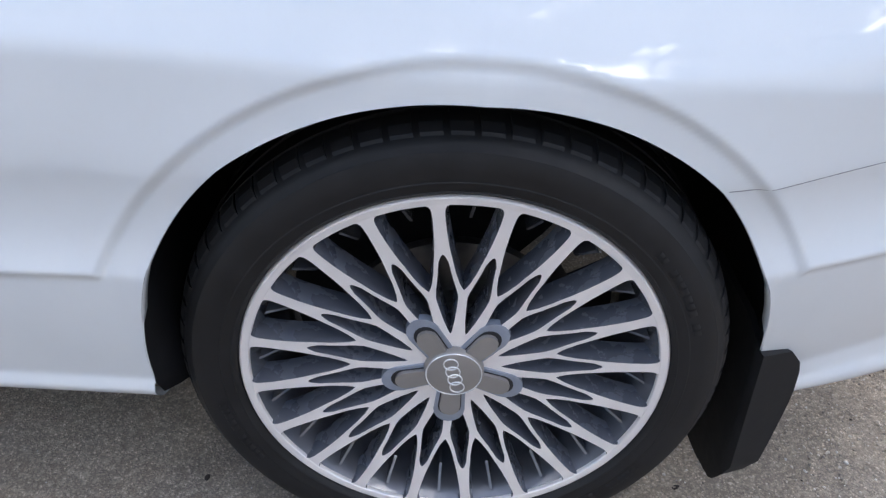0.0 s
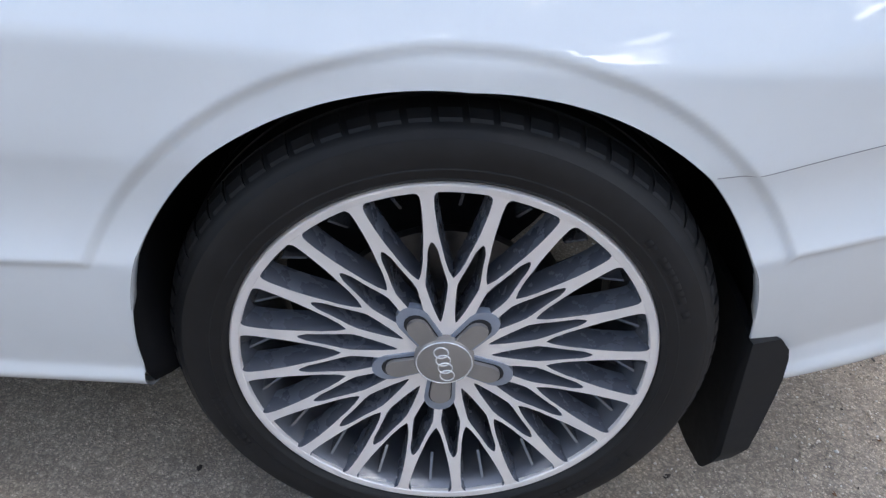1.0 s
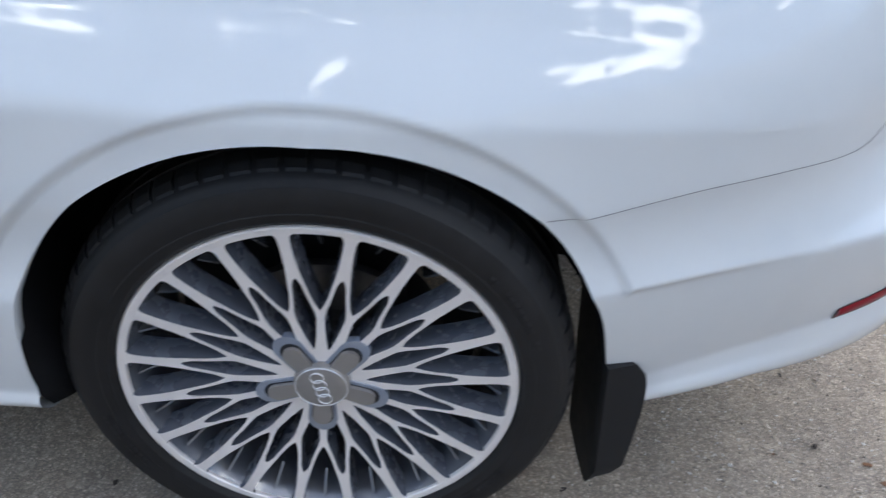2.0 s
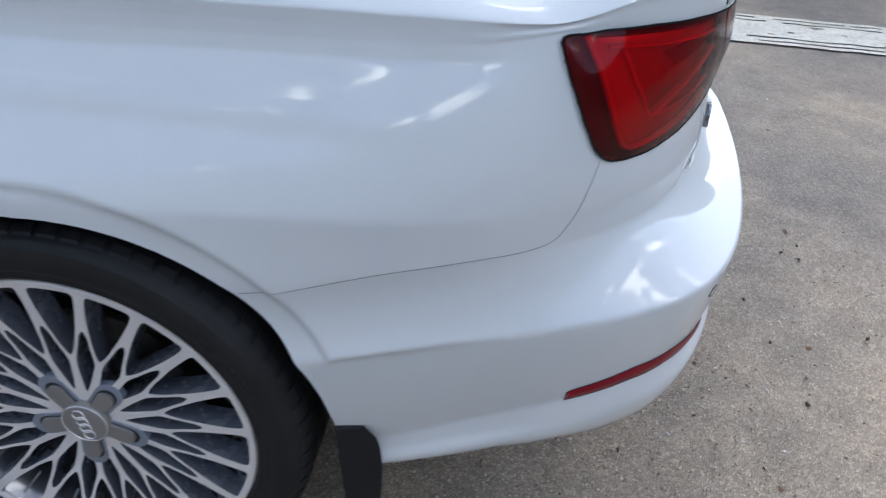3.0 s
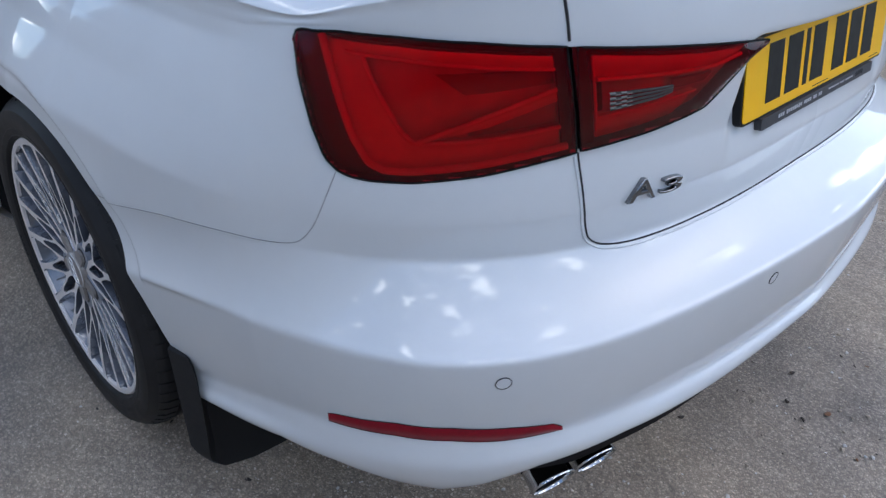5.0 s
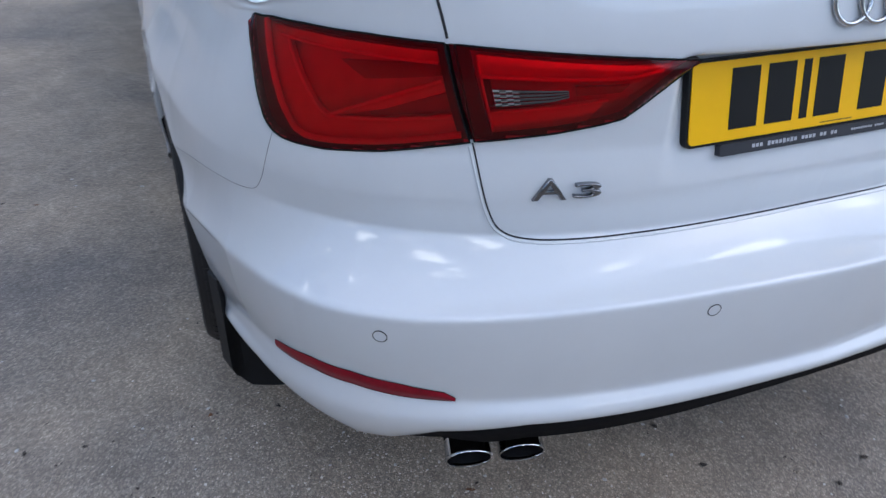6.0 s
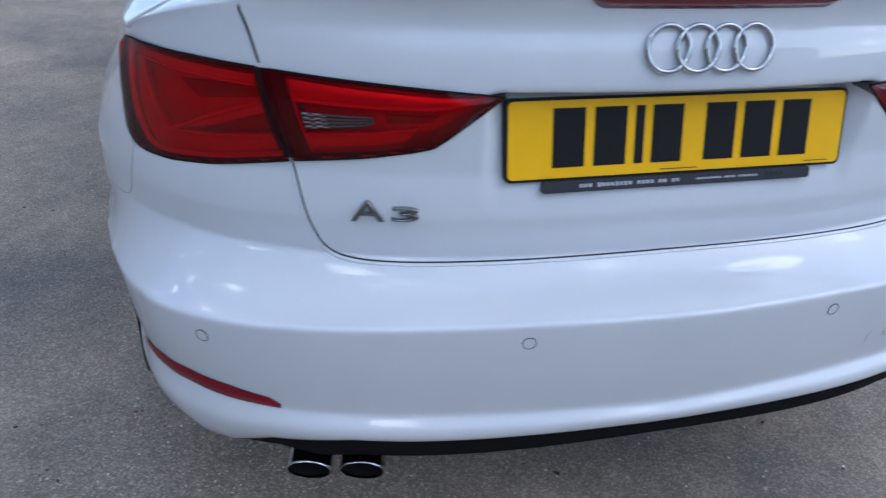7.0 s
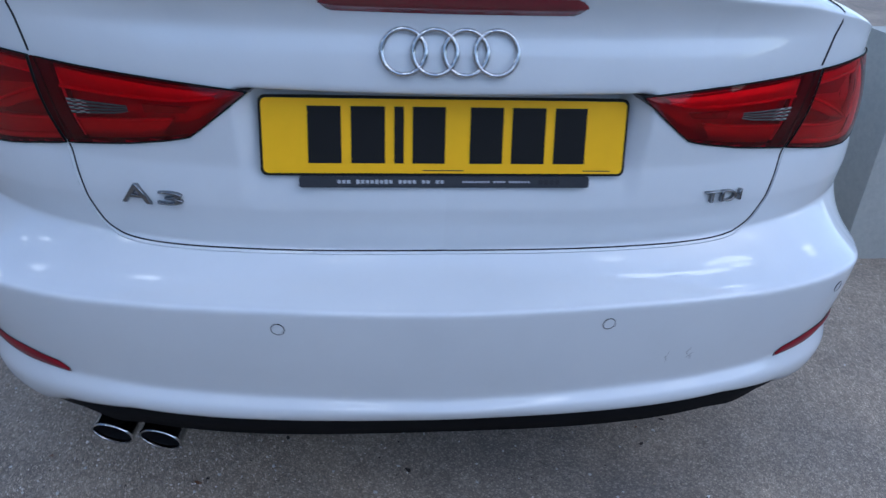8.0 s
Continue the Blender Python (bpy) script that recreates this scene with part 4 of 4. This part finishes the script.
def build_gaps():
    seam = run_on_skin([(74.5, 0.580), (72, 0.585), (68, 0.602), (64, 0.618), (58.4, 0.6315), (54.4, 0.6365), (52.4, 0.643), (51.2, 0.672), (49.75, 0.742)], 0.0001)
    lid = run_on_skin([(34.1, 0.762), (33.2, 0.708), (32.6, 0.670), (31.95, 0.643), (30.8, 0.628), (28.2, 0.6225), (23, 0.6205), (12, 0.6205), (0, 0.6205)], 0.0)
    edge = run_on_skin([(34.35, 0.758), (33.45, 0.707), (32.85, 0.668), (32.2, 0.6405), (31.0, 0.6250), (28.3, 0.6193), (23, 0.6172), (12, 0.6172), (0, 0.6172)], 0.0004)
    lid_top = run_on_skin([(36.1, 0.888), (36.35, 0.905), (36.8, 0.930), (37.25, 0.948)], 0.0, 8)
    i = int(np.argmin(np.abs(BEARING - 37.3)))
    over = [Vector(SKIN[i + k // 3, LEVEL_ROW[10] + k]) for k in range(0, 10)]
    lid_top = [p for p in lid_top if p.z < over[0].z] + over
    for s in (1, -1):
        gap_line("bumper_gap", seam, s, 0.0005, SEAMGREY)
        gap_line("boot_lid_gap", lid, s, 0.0013)
        gap_line("boot_lid_gap", lid_top, s, 0.0018)
        # white bar added beside the gap, for the highlight on the bumper's edge
        gap_line("bumper_edge", edge, s, 0.0016, PAINT)


build_gaps()


# ---- bumper reflectors, sensors ----
def build_reflector(s):
    rows = []
    for i in range(41):
        d = 50.2 + (33.6 - 50.2) * i / 40
        lo = float(np.interp(d, [33.6, 37.7, 41.5, 45.2, 50.2], [0.4150, 0.4185, 0.4240, 0.4190, 0.3990]))
        hi = float(np.interp(d, [33.6, 34.4, 37.7, 41.5, 45.2, 49.6, 50.2], [0.4210, 0.4330, 0.4450, 0.4510, 0.4450, 0.4215, 0.4160]))
        rows.append([tuple(on_skin(d, lo + (hi - lo) * k / 6, 0.0012 + 0.003 * math.sin(math.pi * k / 6))) for k in range(7)])
    v, f = flipped(*sheet(rows), s)
    ref = mesh_part("bumper_reflector", v, f, REFLEX, car, "slim dark red bumper reflector")
    bm = bmesh.new()
    edge = [r[0] for r in rows] + [r[-1] for r in rows[::-1]]
    tube(bm, [(x, y * s, z) for x, y, z in edge], 0.0005, 6, True)
    part("surround", bm, BLACK, ref)


def build_sensor(deg, z, s):
    c = on_skin(deg, z)
    t = (on_skin(deg - 1, z) - on_skin(deg + 1, z)).normalized()
    u = (on_skin(deg, z + 0.01) - on_skin(deg, z - 0.01)).normalized()
    n = t.cross(u)
    if n.x * c.x + n.y * c.y < 0:
        n = -n
    bm = bmesh.new()
    ring = [c + n * 0.0004 + 0.0094 * (math.cos(a) * t + math.sin(a) * u) for a in np.linspace(0, 2 * math.pi, 32, endpoint=False)]
    disc = [bm.verts.new((p.x + n.x * 0.0006, p.y * s + n.y * s * 0.0006, p.z)) for p in [c + 0.0088 * (math.cos(a) * t + math.sin(a) * u) for a in np.linspace(0, 2 * math.pi, 32, endpoint=False)]]
    bm.faces.new(disc)
    sen = part("parking_sensor", bm, PAINT, car, "round white parking sensor")
    bm = bmesh.new()
    tube(bm, [(p.x, p.y * s, p.z) for p in ring], 0.0007, 6, True)
    part("sensor_ring", bm, GAP, sen)


def build_scuff(y, z0, z1):
    """A short thin upright scratch in the bumper's paint."""
    d = math.degrees(math.asin(y / 0.99))
    pts = [on_skin(d + 0.15 * math.sin(9 * t), z0 + (z1 - z0) * t, 0.0) for t in np.linspace(0, 1, 8)]
    bm = bmesh.new()
    tube(bm, [(p.x, -p.y, p.z) for p in pts], [0.0002, 0.0004, 0.0005, 0.0005, 0.0005, 0.0004, 0.0003, 0.0001], 5)
    part("scratch", bm, SEAMGREY, car, "faint grey scratch in the bumper paint")


for scuff in ((0.352, 0.452, 0.478), (0.385, 0.458, 0.481), (0.391, 0.455, 0.470)):
    build_scuff(*scuff)
for side_sign in (1, -1):
    build_reflector(side_sign)
    build_sensor(38.8, 0.534, side_sign)
    build_sensor(14.2, 0.5475, side_sign)


# ---- exhaust ----
def build_tip(x, y, z):
    v, f = [], []
    prof = [(0.0340, -0.10), (0.0350, -0.03), (0.0360, -0.0040), (0.0370, -0.0010), (0.0358, 0.0016), (0.0334, 0.0010), (0.0322, -0.004), (0.0315, -0.09), (0.0005, -0.09)]
    n = len(prof)
    for i in range(40):
        a = 2 * math.pi * i / 40
        for r, o in prof:
            v.append((o, r * math.cos(a) * 1.0, r * math.sin(a) * 0.83))
    for i in range(40):
        for k in range(n - 1):
            f.append((i * n + k, i * n + k + 1, ((i + 1) % 40) * n + k + 1, ((i + 1) % 40) * n + k))
    tip = mesh_part("exhaust_tip", v, f, [CHROME, LINER], car, "chrome exhaust tip, black inside")
    for p in tip.data.polygons:
        if p.index % (n - 1) >= 6 or p.index % (n - 1) == 0:
            p.material_index = 1
    smooth(tip, 40)
    tip.matrix_basis = pose(x, y, z, 0, 18, -14)


build_tip(0.850, -0.540, 0.272)
build_tip(0.866, -0.459, 0.271)
bm = bmesh.new()
box(bm, 0.40, 0.66, -0.60, -0.20, 0.24, 0.36, 0.05)
part("silencer", bm, STEEL, car, "grey steel exhaust silencer")


# ---- number plate ----
def build_plate():
    low, high = Vector((0.849, 0, 0.7385)), Vector((0.824, 0, 0.8485))
    up = (high - low).normalized()
    out = Vector((up.z, 0, -up.x))
    mid = (low + high) / 2
    frame_m = Matrix(((0, up.x, out.x, mid.x), (1, up.y, out.y, mid.y), (0, up.z, out.z, mid.z), (0, 0, 0, 1)))

    def slab(name, w, h, d0, d1, mat, parent, label="", cx=0.0, cy=0.0, radius=0.0):
        bm = bmesh.new()
        box(bm, cx - w / 2, cx + w / 2, cy - h / 2, cy + h / 2, d0, d1)
        if radius:
            edges = [e for e in bm.edges if abs(e.verts[0].co.z - e.verts[1].co.z) > 1e-5]
            bmesh.ops.bevel(bm, geom=edges, offset=radius, segments=4, affect="EDGES", profile=0.5)
        bmesh.ops.transform(bm, matrix=frame_m, verts=bm.verts)
        return part(name, bm, mat, parent, label)

    plate = slab("number_plate", 0.520, 0.111, -0.014, -0.0015, INK, car, "yellow number plate with black border", radius=0.009)
    slab("plate_face", 0.512, 0.1035, -0.0014, 0.0, YELLOW, plate, "reflective yellow face", radius=0.007)
    # seven plain bars stand for the characters
    for x, w in ((-0.171, 0.046), (-0.111, 0.047), (-0.068, 0.0135), (-0.026, 0.046), (0.0555, 0.047), (0.1157, 0.048), (0.176, 0.046)):
        slab("character_bar", w, 0.079, 0.0, 0.0006, INK, plate, cx=x, cy=0.002)
    slab("maker_mark", 0.058, 0.0012, 0.0, 0.0004, GAP, plate, cx=-0.005, cy=-0.0475)
    slab("maker_mark", 0.040, 0.0012, 0.0, 0.0004, GAP, plate, cx=0.218, cy=-0.0475)
    strip = slab("plate_holder", 0.415, 0.016, -0.006, 0.004, STRIP, car, "dark plate holder with pale print", cx=0.0, cy=-0.0635, radius=0.003)
    prints = [(-0.152 + 0.0066 * i, 0.0046, 0.0062 if i in (4, 8, 10) else 0.0048) for i in range(23) if i not in (3, 12, 17, 20)]
    prints += [(0.024 + 0.0045 * i, 0.0032, 0.0028) for i in range(22) if i not in (9, 14)]
    for cx, ww, hh in prints:
        slab("print_bar", ww, hh, 0.004, 0.0044, STRIPINK, strip, cx=cx, cy=-0.0632)
    for i in range(4):
        slab("printed_mark", 0.0072, 0.0075, 0.004, 0.0043, GAP, strip, cx=0.136 + 0.0082 * i, cy=-0.0632, radius=0.003)
    for sgn in (-1, 1):
        slab("plate_lamp", 0.030, 0.006, -0.012, 0.004, CLEAR, car, "small clear number plate lamp", cx=sgn * 0.185, cy=0.066, radius=0.002)


build_plate()


# ---- badges ----
def lid_place(y, z, lift=0.0):
    """A place on the boot lid by its y and height, with the level and upright directions there."""
    def at(yy, zz):
        d = 10.0
        for _ in range(12):
            r = skin_radius(abs(d), zz)
            d = math.degrees(math.asin(min(0.99, abs(yy) / r)))
        x = math.sqrt(max(0.0, r * r - yy * yy))
        return Vector((x, yy, zz))
    p = at(y, z)
    t = (at(y + 0.012, z) - at(y - 0.012, z)).normalized()
    u = (at(y, z + 0.012) - at(y, z - 0.012)).normalized()
    u = (u - t * u.dot(t)).normalized()
    n = t.cross(u)
    if n.x < 0:
        n = -n
    return p + n * lift, t, u, n


def build_emblem():
    for k in range(4):
        y = -0.004 + (k - 1.5) * 0.0402
        p, t, u, n = lid_place(y, 0.917, 0.003 + 0.0004 * (k % 2))
        pts = [p + 0.0285 * (math.cos(a) * t + math.sin(a) * u) for a in np.linspace(0, 2 * math.pi, 56, endpoint=False)]
        bm = bmesh.new()
        tube(bm, pts, 0.0034, 10, True)
        smooth(part("emblem_ring", bm, CHROME, car, "chrome emblem ring"), 60)


def build_lettering(text, y0, y1, z0, z1, shear):
    cu = bpy.data.curves.new("lettering", "FONT")
    cu.body, cu.size, cu.extrude, cu.bevel_depth, cu.shear = text, 1.0, 0.035, 0.034, shear
    cu.bevel_resolution, cu.offset = 2, -0.022
    tmp = new("lettering", cu)
    dg = bpy.context.evaluated_depsgraph_get()
    me = bpy.data.meshes.new_from_object(tmp.evaluated_get(dg))
    bpy.data.objects.remove(tmp)
    bpy.data.curves.remove(cu)
    xs, ys = [v.co.x for v in me.vertices], [v.co.y for v in me.vertices]
    x0, x1, b0, b1 = min(xs), max(xs), min(ys), max(ys)
    p, t, u, n = lid_place((y0 + y1) / 2, (z0 + z1) / 2)
    w = (y1 - y0) / max(t.y, 0.5)
    for v in me.vertices:
        a, b, c = (v.co.x - x0) / (x1 - x0) - 0.5, (v.co.y - b0) / (b1 - b0) - 0.5, v.co.z
        v.co = p + t * (a * w) + u * (b * (z1 - z0)) + n * (0.0030 + c * 0.06)
    me.materials.clear()
    me.materials.append(LETTER)
    me.name = "lettering"
    ob = new("lettering", me)
    ob.parent = car
    ob["label"] = "chrome lettering"
    return ob


build_emblem()
build_lettering("A", -0.461, -0.417, 0.687, 0.716, 0.0)
build_lettering("3", -0.409, -0.372, 0.688, 0.7085, 0.0)
build_lettering("TDI", 0.398, 0.463, 0.690, 0.708, 0.0)


def build_high_lamp():
    rows = []
    for i in range(41):
        y = -0.172 + 0.344 * i / 40
        k = min(1.0, (0.172 - abs(y)) / 0.012)
        lo, hi = 0.9760 - 0.0105 * k, 0.9790 + 0.009 * k
        rows.append([tuple(lid_place(y, lo + (hi - lo) * j / 6, 0.001 + 0.003 * math.sin(math.pi * j / 6))[0]) for j in range(7)])
    v, f = sheet(rows)
    lamp = mesh_part("high_brake_lamp", v, f, BRAKERED, car, "dark red high brake lamp")


build_high_lamp()


# ---- cabin and front ----
def build_cabin():
    xs = [-1.95, -1.55, -1.15, -0.80, -0.30, 0.10, 0.42, 0.62]
    top = [0.985, 1.17, 1.345, 1.385, 1.375, 1.31, 1.15, 1.03]
    half = [0.60, 0.58, 0.55, 0.545, 0.54, 0.525, 0.54, 0.56]
    base = [0.70, 0.715, 0.72, 0.72, 0.71, 0.68, 0.63, 0.58]
    n = 25
    fx = np.linspace(xs[0], xs[-1], 60)
    tz, th, tb = np.interp(fx, xs, top), np.interp(fx, xs, half), np.interp(fx, xs, base)
    for _ in range(6):
        for arr in (tz, th, tb):
            arr[1:-1] = (arr[:-2] + 2 * arr[1:-1] + arr[2:]) / 4
    grid = []
    for x, z, h, b in zip(fx, tz, th, tb):
        row = []
        low = 0.93
        for k in range(n):
            t = -1 + 2 * k / (n - 1)
            a = abs(t)
            if a > 0.55:
                q = (a - 0.55) / 0.45
                y, zz = h + (b - h) * q, z - 0.035 + (low - z + 0.035) * q
            else:
                q = a / 0.55
                y, zz = h * q, z - 0.035 * q ** 3
            row.append((x, math.copysign(y, t), zz))
        grid.append(row)
    v, f = sheet(grid)
    glass, shell = [], []
    for q in f:
        c = [sum(v[i][a] for i in q) / 4 for a in range(3)]
        window = (0.98 < c[2] < 1.33 and abs(c[1]) > 0.545 and -1.45 < c[0] < 0.12 and not -0.62 < c[0] < -0.54) or (abs(c[1]) < 0.50 and (-1.85 < c[0] < -1.12 or 0.16 < c[0] < 0.55))
        (glass if window else shell).append(q)
    roof = mesh_part("roof", v, shell, PAINT, car, "white roof and pillars")
    mesh_part("windows", v, glass, GLASS, car, "dark tinted windows")


build_cabin()


# ---- the yard: painted marking, walls, unseen walls added to shape light, bits on the ground ----
def build_marking():
    bm = bmesh.new()
    nx, ny = 90, 26
    rnd = random.Random(9)
    rows = []
    for i in range(nx + 1):
        row = []
        for k in range(ny + 1):
            v = k / ny
            x = 1.565 - 0.10 * v + (3.4 * i / nx)
            y = 2.70 + 0.66 * v + 0.03 * (x - 1.5)
            e = 0.02 * noise.noise((x * 9, y * 9, 0.5))
            row.append(bm.verts.new((x + e, y + e, 0.0065 + 0.0005 * noise.noise((x * 40, y * 40, 2)))))
        rows.append(row)
    grooves = (2, 5, ny - 6, ny - 3)
    for i in range(nx):
        for k in range(ny):
            c = rows[i][k].co
            if k in grooves and noise.noise((c.x * 5, c.y * 5, 1.3)) < 0.30:
                continue
            worn = noise.noise((c.x * 16, c.y * 16, 7.7)) + 0.5 * noise.noise((c.x * 45, c.y * 45, 2.2))
            slant = (i - 0.55 * k) % 13 < 1.2 and 5 < k < ny - 6
            if worn + (0.15 if slant else 0.55) > -0.22:
                bm.faces.new((rows[i][k], rows[i + 1][k], rows[i + 1][k + 1], rows[i][k + 1]))
    mt = Mat("worn_road_paint", (0.7, 0.68, 0.62), 0.75)
    f, _ = mt.noise(38, 6, 0.7)
    g, _ = mt.noise(5, 4)
    mt.color(mt.mix(mt.ramp(mt.mix(0.35, f, g), (0.44, 0.0), (0.66, 1.0)), (0.66, 0.63, 0.54), (0.40, 0.37, 0.31)))
    mt.bump(f, 0.5, 0.002)
    ob = smooth(part("painted_marking", bm, mt.m))
    tagged(ob, "worn white painted marking on the tarmac", "road marking", kind="structure")


def render_wall(name, pts, height, thick, label, shades=((0.47, 0.48, 0.44), (0.36, 0.37, 0.35))):
    mt = Mat(name + "_render", (0.5, 0.5, 0.47), 0.85)
    f, _ = mt.noise(60, 6, 0.7)
    g, _ = mt.noise(1.6, 5, 0.6)
    mt.color(mt.mix(mt.ramp(mt.mix(0.5, f, g), (0.35, 0.0), (0.65, 1.0)), *shades))
    mt.bump(f, 0.4, 0.003)
    (x0, y0), (x1, y1) = pts
    d = Vector((x1 - x0, y1 - y0, 0))
    nrm = Vector((-d.y, d.x, 0)).normalized() * thick
    bm = bmesh.new()
    n = 24
    prof = [(0.0, 0.0), (0.0, height), (0.03, height + 0.02), (0.97, height + 0.02), (1.0, height), (1.0, 0.0)]
    rows = []
    for i in range(n + 1):
        p = Vector((x0, y0, -0.01)) + d * (i / n)
        rows.append([bm.verts.new(p + nrm * k + Vector((0, 0, h))) for k, h in prof])
    for i in range(n):
        for k in range(len(prof) - 1):
            bm.faces.new((rows[i][k], rows[i + 1][k], rows[i + 1][k + 1], rows[i][k + 1]))
    bm.faces.new(rows[0])
    bm.faces.new(rows[-1][::-1])
    ob = part(name, bm, mt.m)
    tagged(ob, label, "wall", kind="structure")
    return ob


build_marking()
render_wall("wall_yard", ((6.0, 6.03), (-0.4, 4.36)), 1.3, -0.22, "pale grey rendered yard wall")
# three walls added out of view; height and tone shape skylight and reflections
render_wall("unseen_wall_south", ((-11.0, -7.0), (9.0, -7.0)), 3.8, -0.25, "unseen grey wall added to block low skylight", ((0.31, 0.305, 0.295), (0.23, 0.23, 0.225)))
render_wall("unseen_wall_east", ((6.6, -6.99), (6.6, 7.2)), 2.5, -0.25, "unseen grey wall added to block low skylight", ((0.26, 0.26, 0.26), (0.19, 0.19, 0.19)))
render_wall("unseen_wall_west", ((-11.0, 9.0), (-11.0, -7.0)), 2.0, -0.25, "unseen dull brown wall added to block low skylight", ((0.17, 0.15, 0.12), (0.10, 0.10, 0.075)))
render_wall("wall_low", ((-0.18, 1.46), (-0.18, 4.2)), 0.70, 0.25, "low grey rendered wall")


ICO = bmesh.new()
bmesh.ops.create_icosphere(ICO, subdivisions=1, radius=1.0)
ICO_V = [v.co.copy() for v in ICO.verts]
ICO_F = [tuple(v.index for v in f.verts) for f in ICO.faces]
ICO.free()


def pebbles(places, rnd, flat, long=1.2):
    """Small uneven lumps at places (x, y, size): vertices and faces."""
    verts, faces = [], []
    for x, y, size in places:
        turn = Euler((rnd.uniform(0, 6), rnd.uniform(0, 6), rnd.uniform(0, 6))).to_matrix()
        a = rnd.uniform(0, math.pi)
        base = len(verts)
        for v in ICO_V:
            p = turn @ (v * size * rnd.uniform(0.6, 1.25))
            p = Vector((p.x * long, p.y, max(-0.001, p.z * flat + size * flat * 0.6)))
            verts.append((x + p.x * math.cos(a) - p.y * math.sin(a), y + p.x * math.sin(a) + p.y * math.cos(a), p.z + 0.001))
        faces += [tuple(base + i for i in f) for f in ICO_F]
    return verts, faces


def build_litter():
    rnd = random.Random(21)
    pale = simple("pale_stone", (0.56, 0.54, 0.51), 0.8, 0, 0, 0.25, 200)
    tan = simple("tan_stone", (0.36, 0.30, 0.235), 0.85, 0, 0, 0.3, 200)
    dark = simple("dark_bark", (0.040, 0.030, 0.024), 0.85, 0, 0, 0.3, 200)
    grit = Mat("bedded_grit", (0.40, 0.34, 0.28), 0.9)
    info = grit.n.new("ShaderNodeNewGeometry")
    grit.color(grit.ramp(info.outputs["Random Per Island"], (0.0, (0.17, 0.15, 0.13)), (0.30, (0.44, 0.37, 0.30)), (0.80, (0.62, 0.53, 0.43)), (1.0, (0.76, 0.72, 0.66))))
    grit = grit.m
    leaf = simple("dead_leaf", (0.16, 0.075, 0.035), 0.8, 0, 0, 0.3, 150)
    petal = simple("white_petal", (0.75, 0.73, 0.70), 0.7, 0, 0, 0.1, 150)
    for name, mat, count, lo, hi, flat, long, label in (
            ("stone_chips", pale, 950, 0.0011, 0.0046, 0.6, 1.2, "scattered pale stone chips on the tarmac"),
            ("grit", tan, 1500, 0.0014, 0.0048, 0.55, 1.3, "loose tan grit on the tarmac"),
            ("fine_grit", grit, 7000, 0.0010, 0.0030, 0.7, 1.2, "fine grey and tan grit bedded in the tarmac"),
            ("bark_crumbs", dark, 330, 0.0016, 0.0052, 0.55, 1.7, "dark crumbs of bark and dried leaf"),
            ("leaf_scraps", leaf, 60, 0.003, 0.0075, 0.22, 1.8, "brown scraps of dead leaf"),
            ("petal_flecks", petal, 34, 0.0018, 0.0048, 0.3, 1.4, "small white flecks of petal on the tarmac")):
        places = []
        for _ in range(count):
            x, y = rnd.uniform(-1.2, 2.6), rnd.uniform(-2.1, 2.4)
            if mat is grit:
                x, y = rnd.gauss(0.80, 0.38), rnd.gauss(-0.62, 0.26)
            elif rnd.random() < 0.55:
                x, y = rnd.uniform(0.3, 1.7), rnd.uniform(-1.35, 0.6)
            places.append((x, y, lo + (hi - lo) * rnd.random() ** 2.4))
        if mat is leaf:
            places += [(rnd.gauss(1.10, 0.03), rnd.gauss(-0.20, 0.035), rnd.uniform(0.001, 0.0035)) for _ in range(16)]
        ob = mesh_part(name, *pebbles(places, rnd, flat, long), mat)
        ob.data.polygons.foreach_set("use_smooth", [False] * len(ob.data.polygons))
        tagged(ob, label, "litter", kind="stuff")


build_litter()
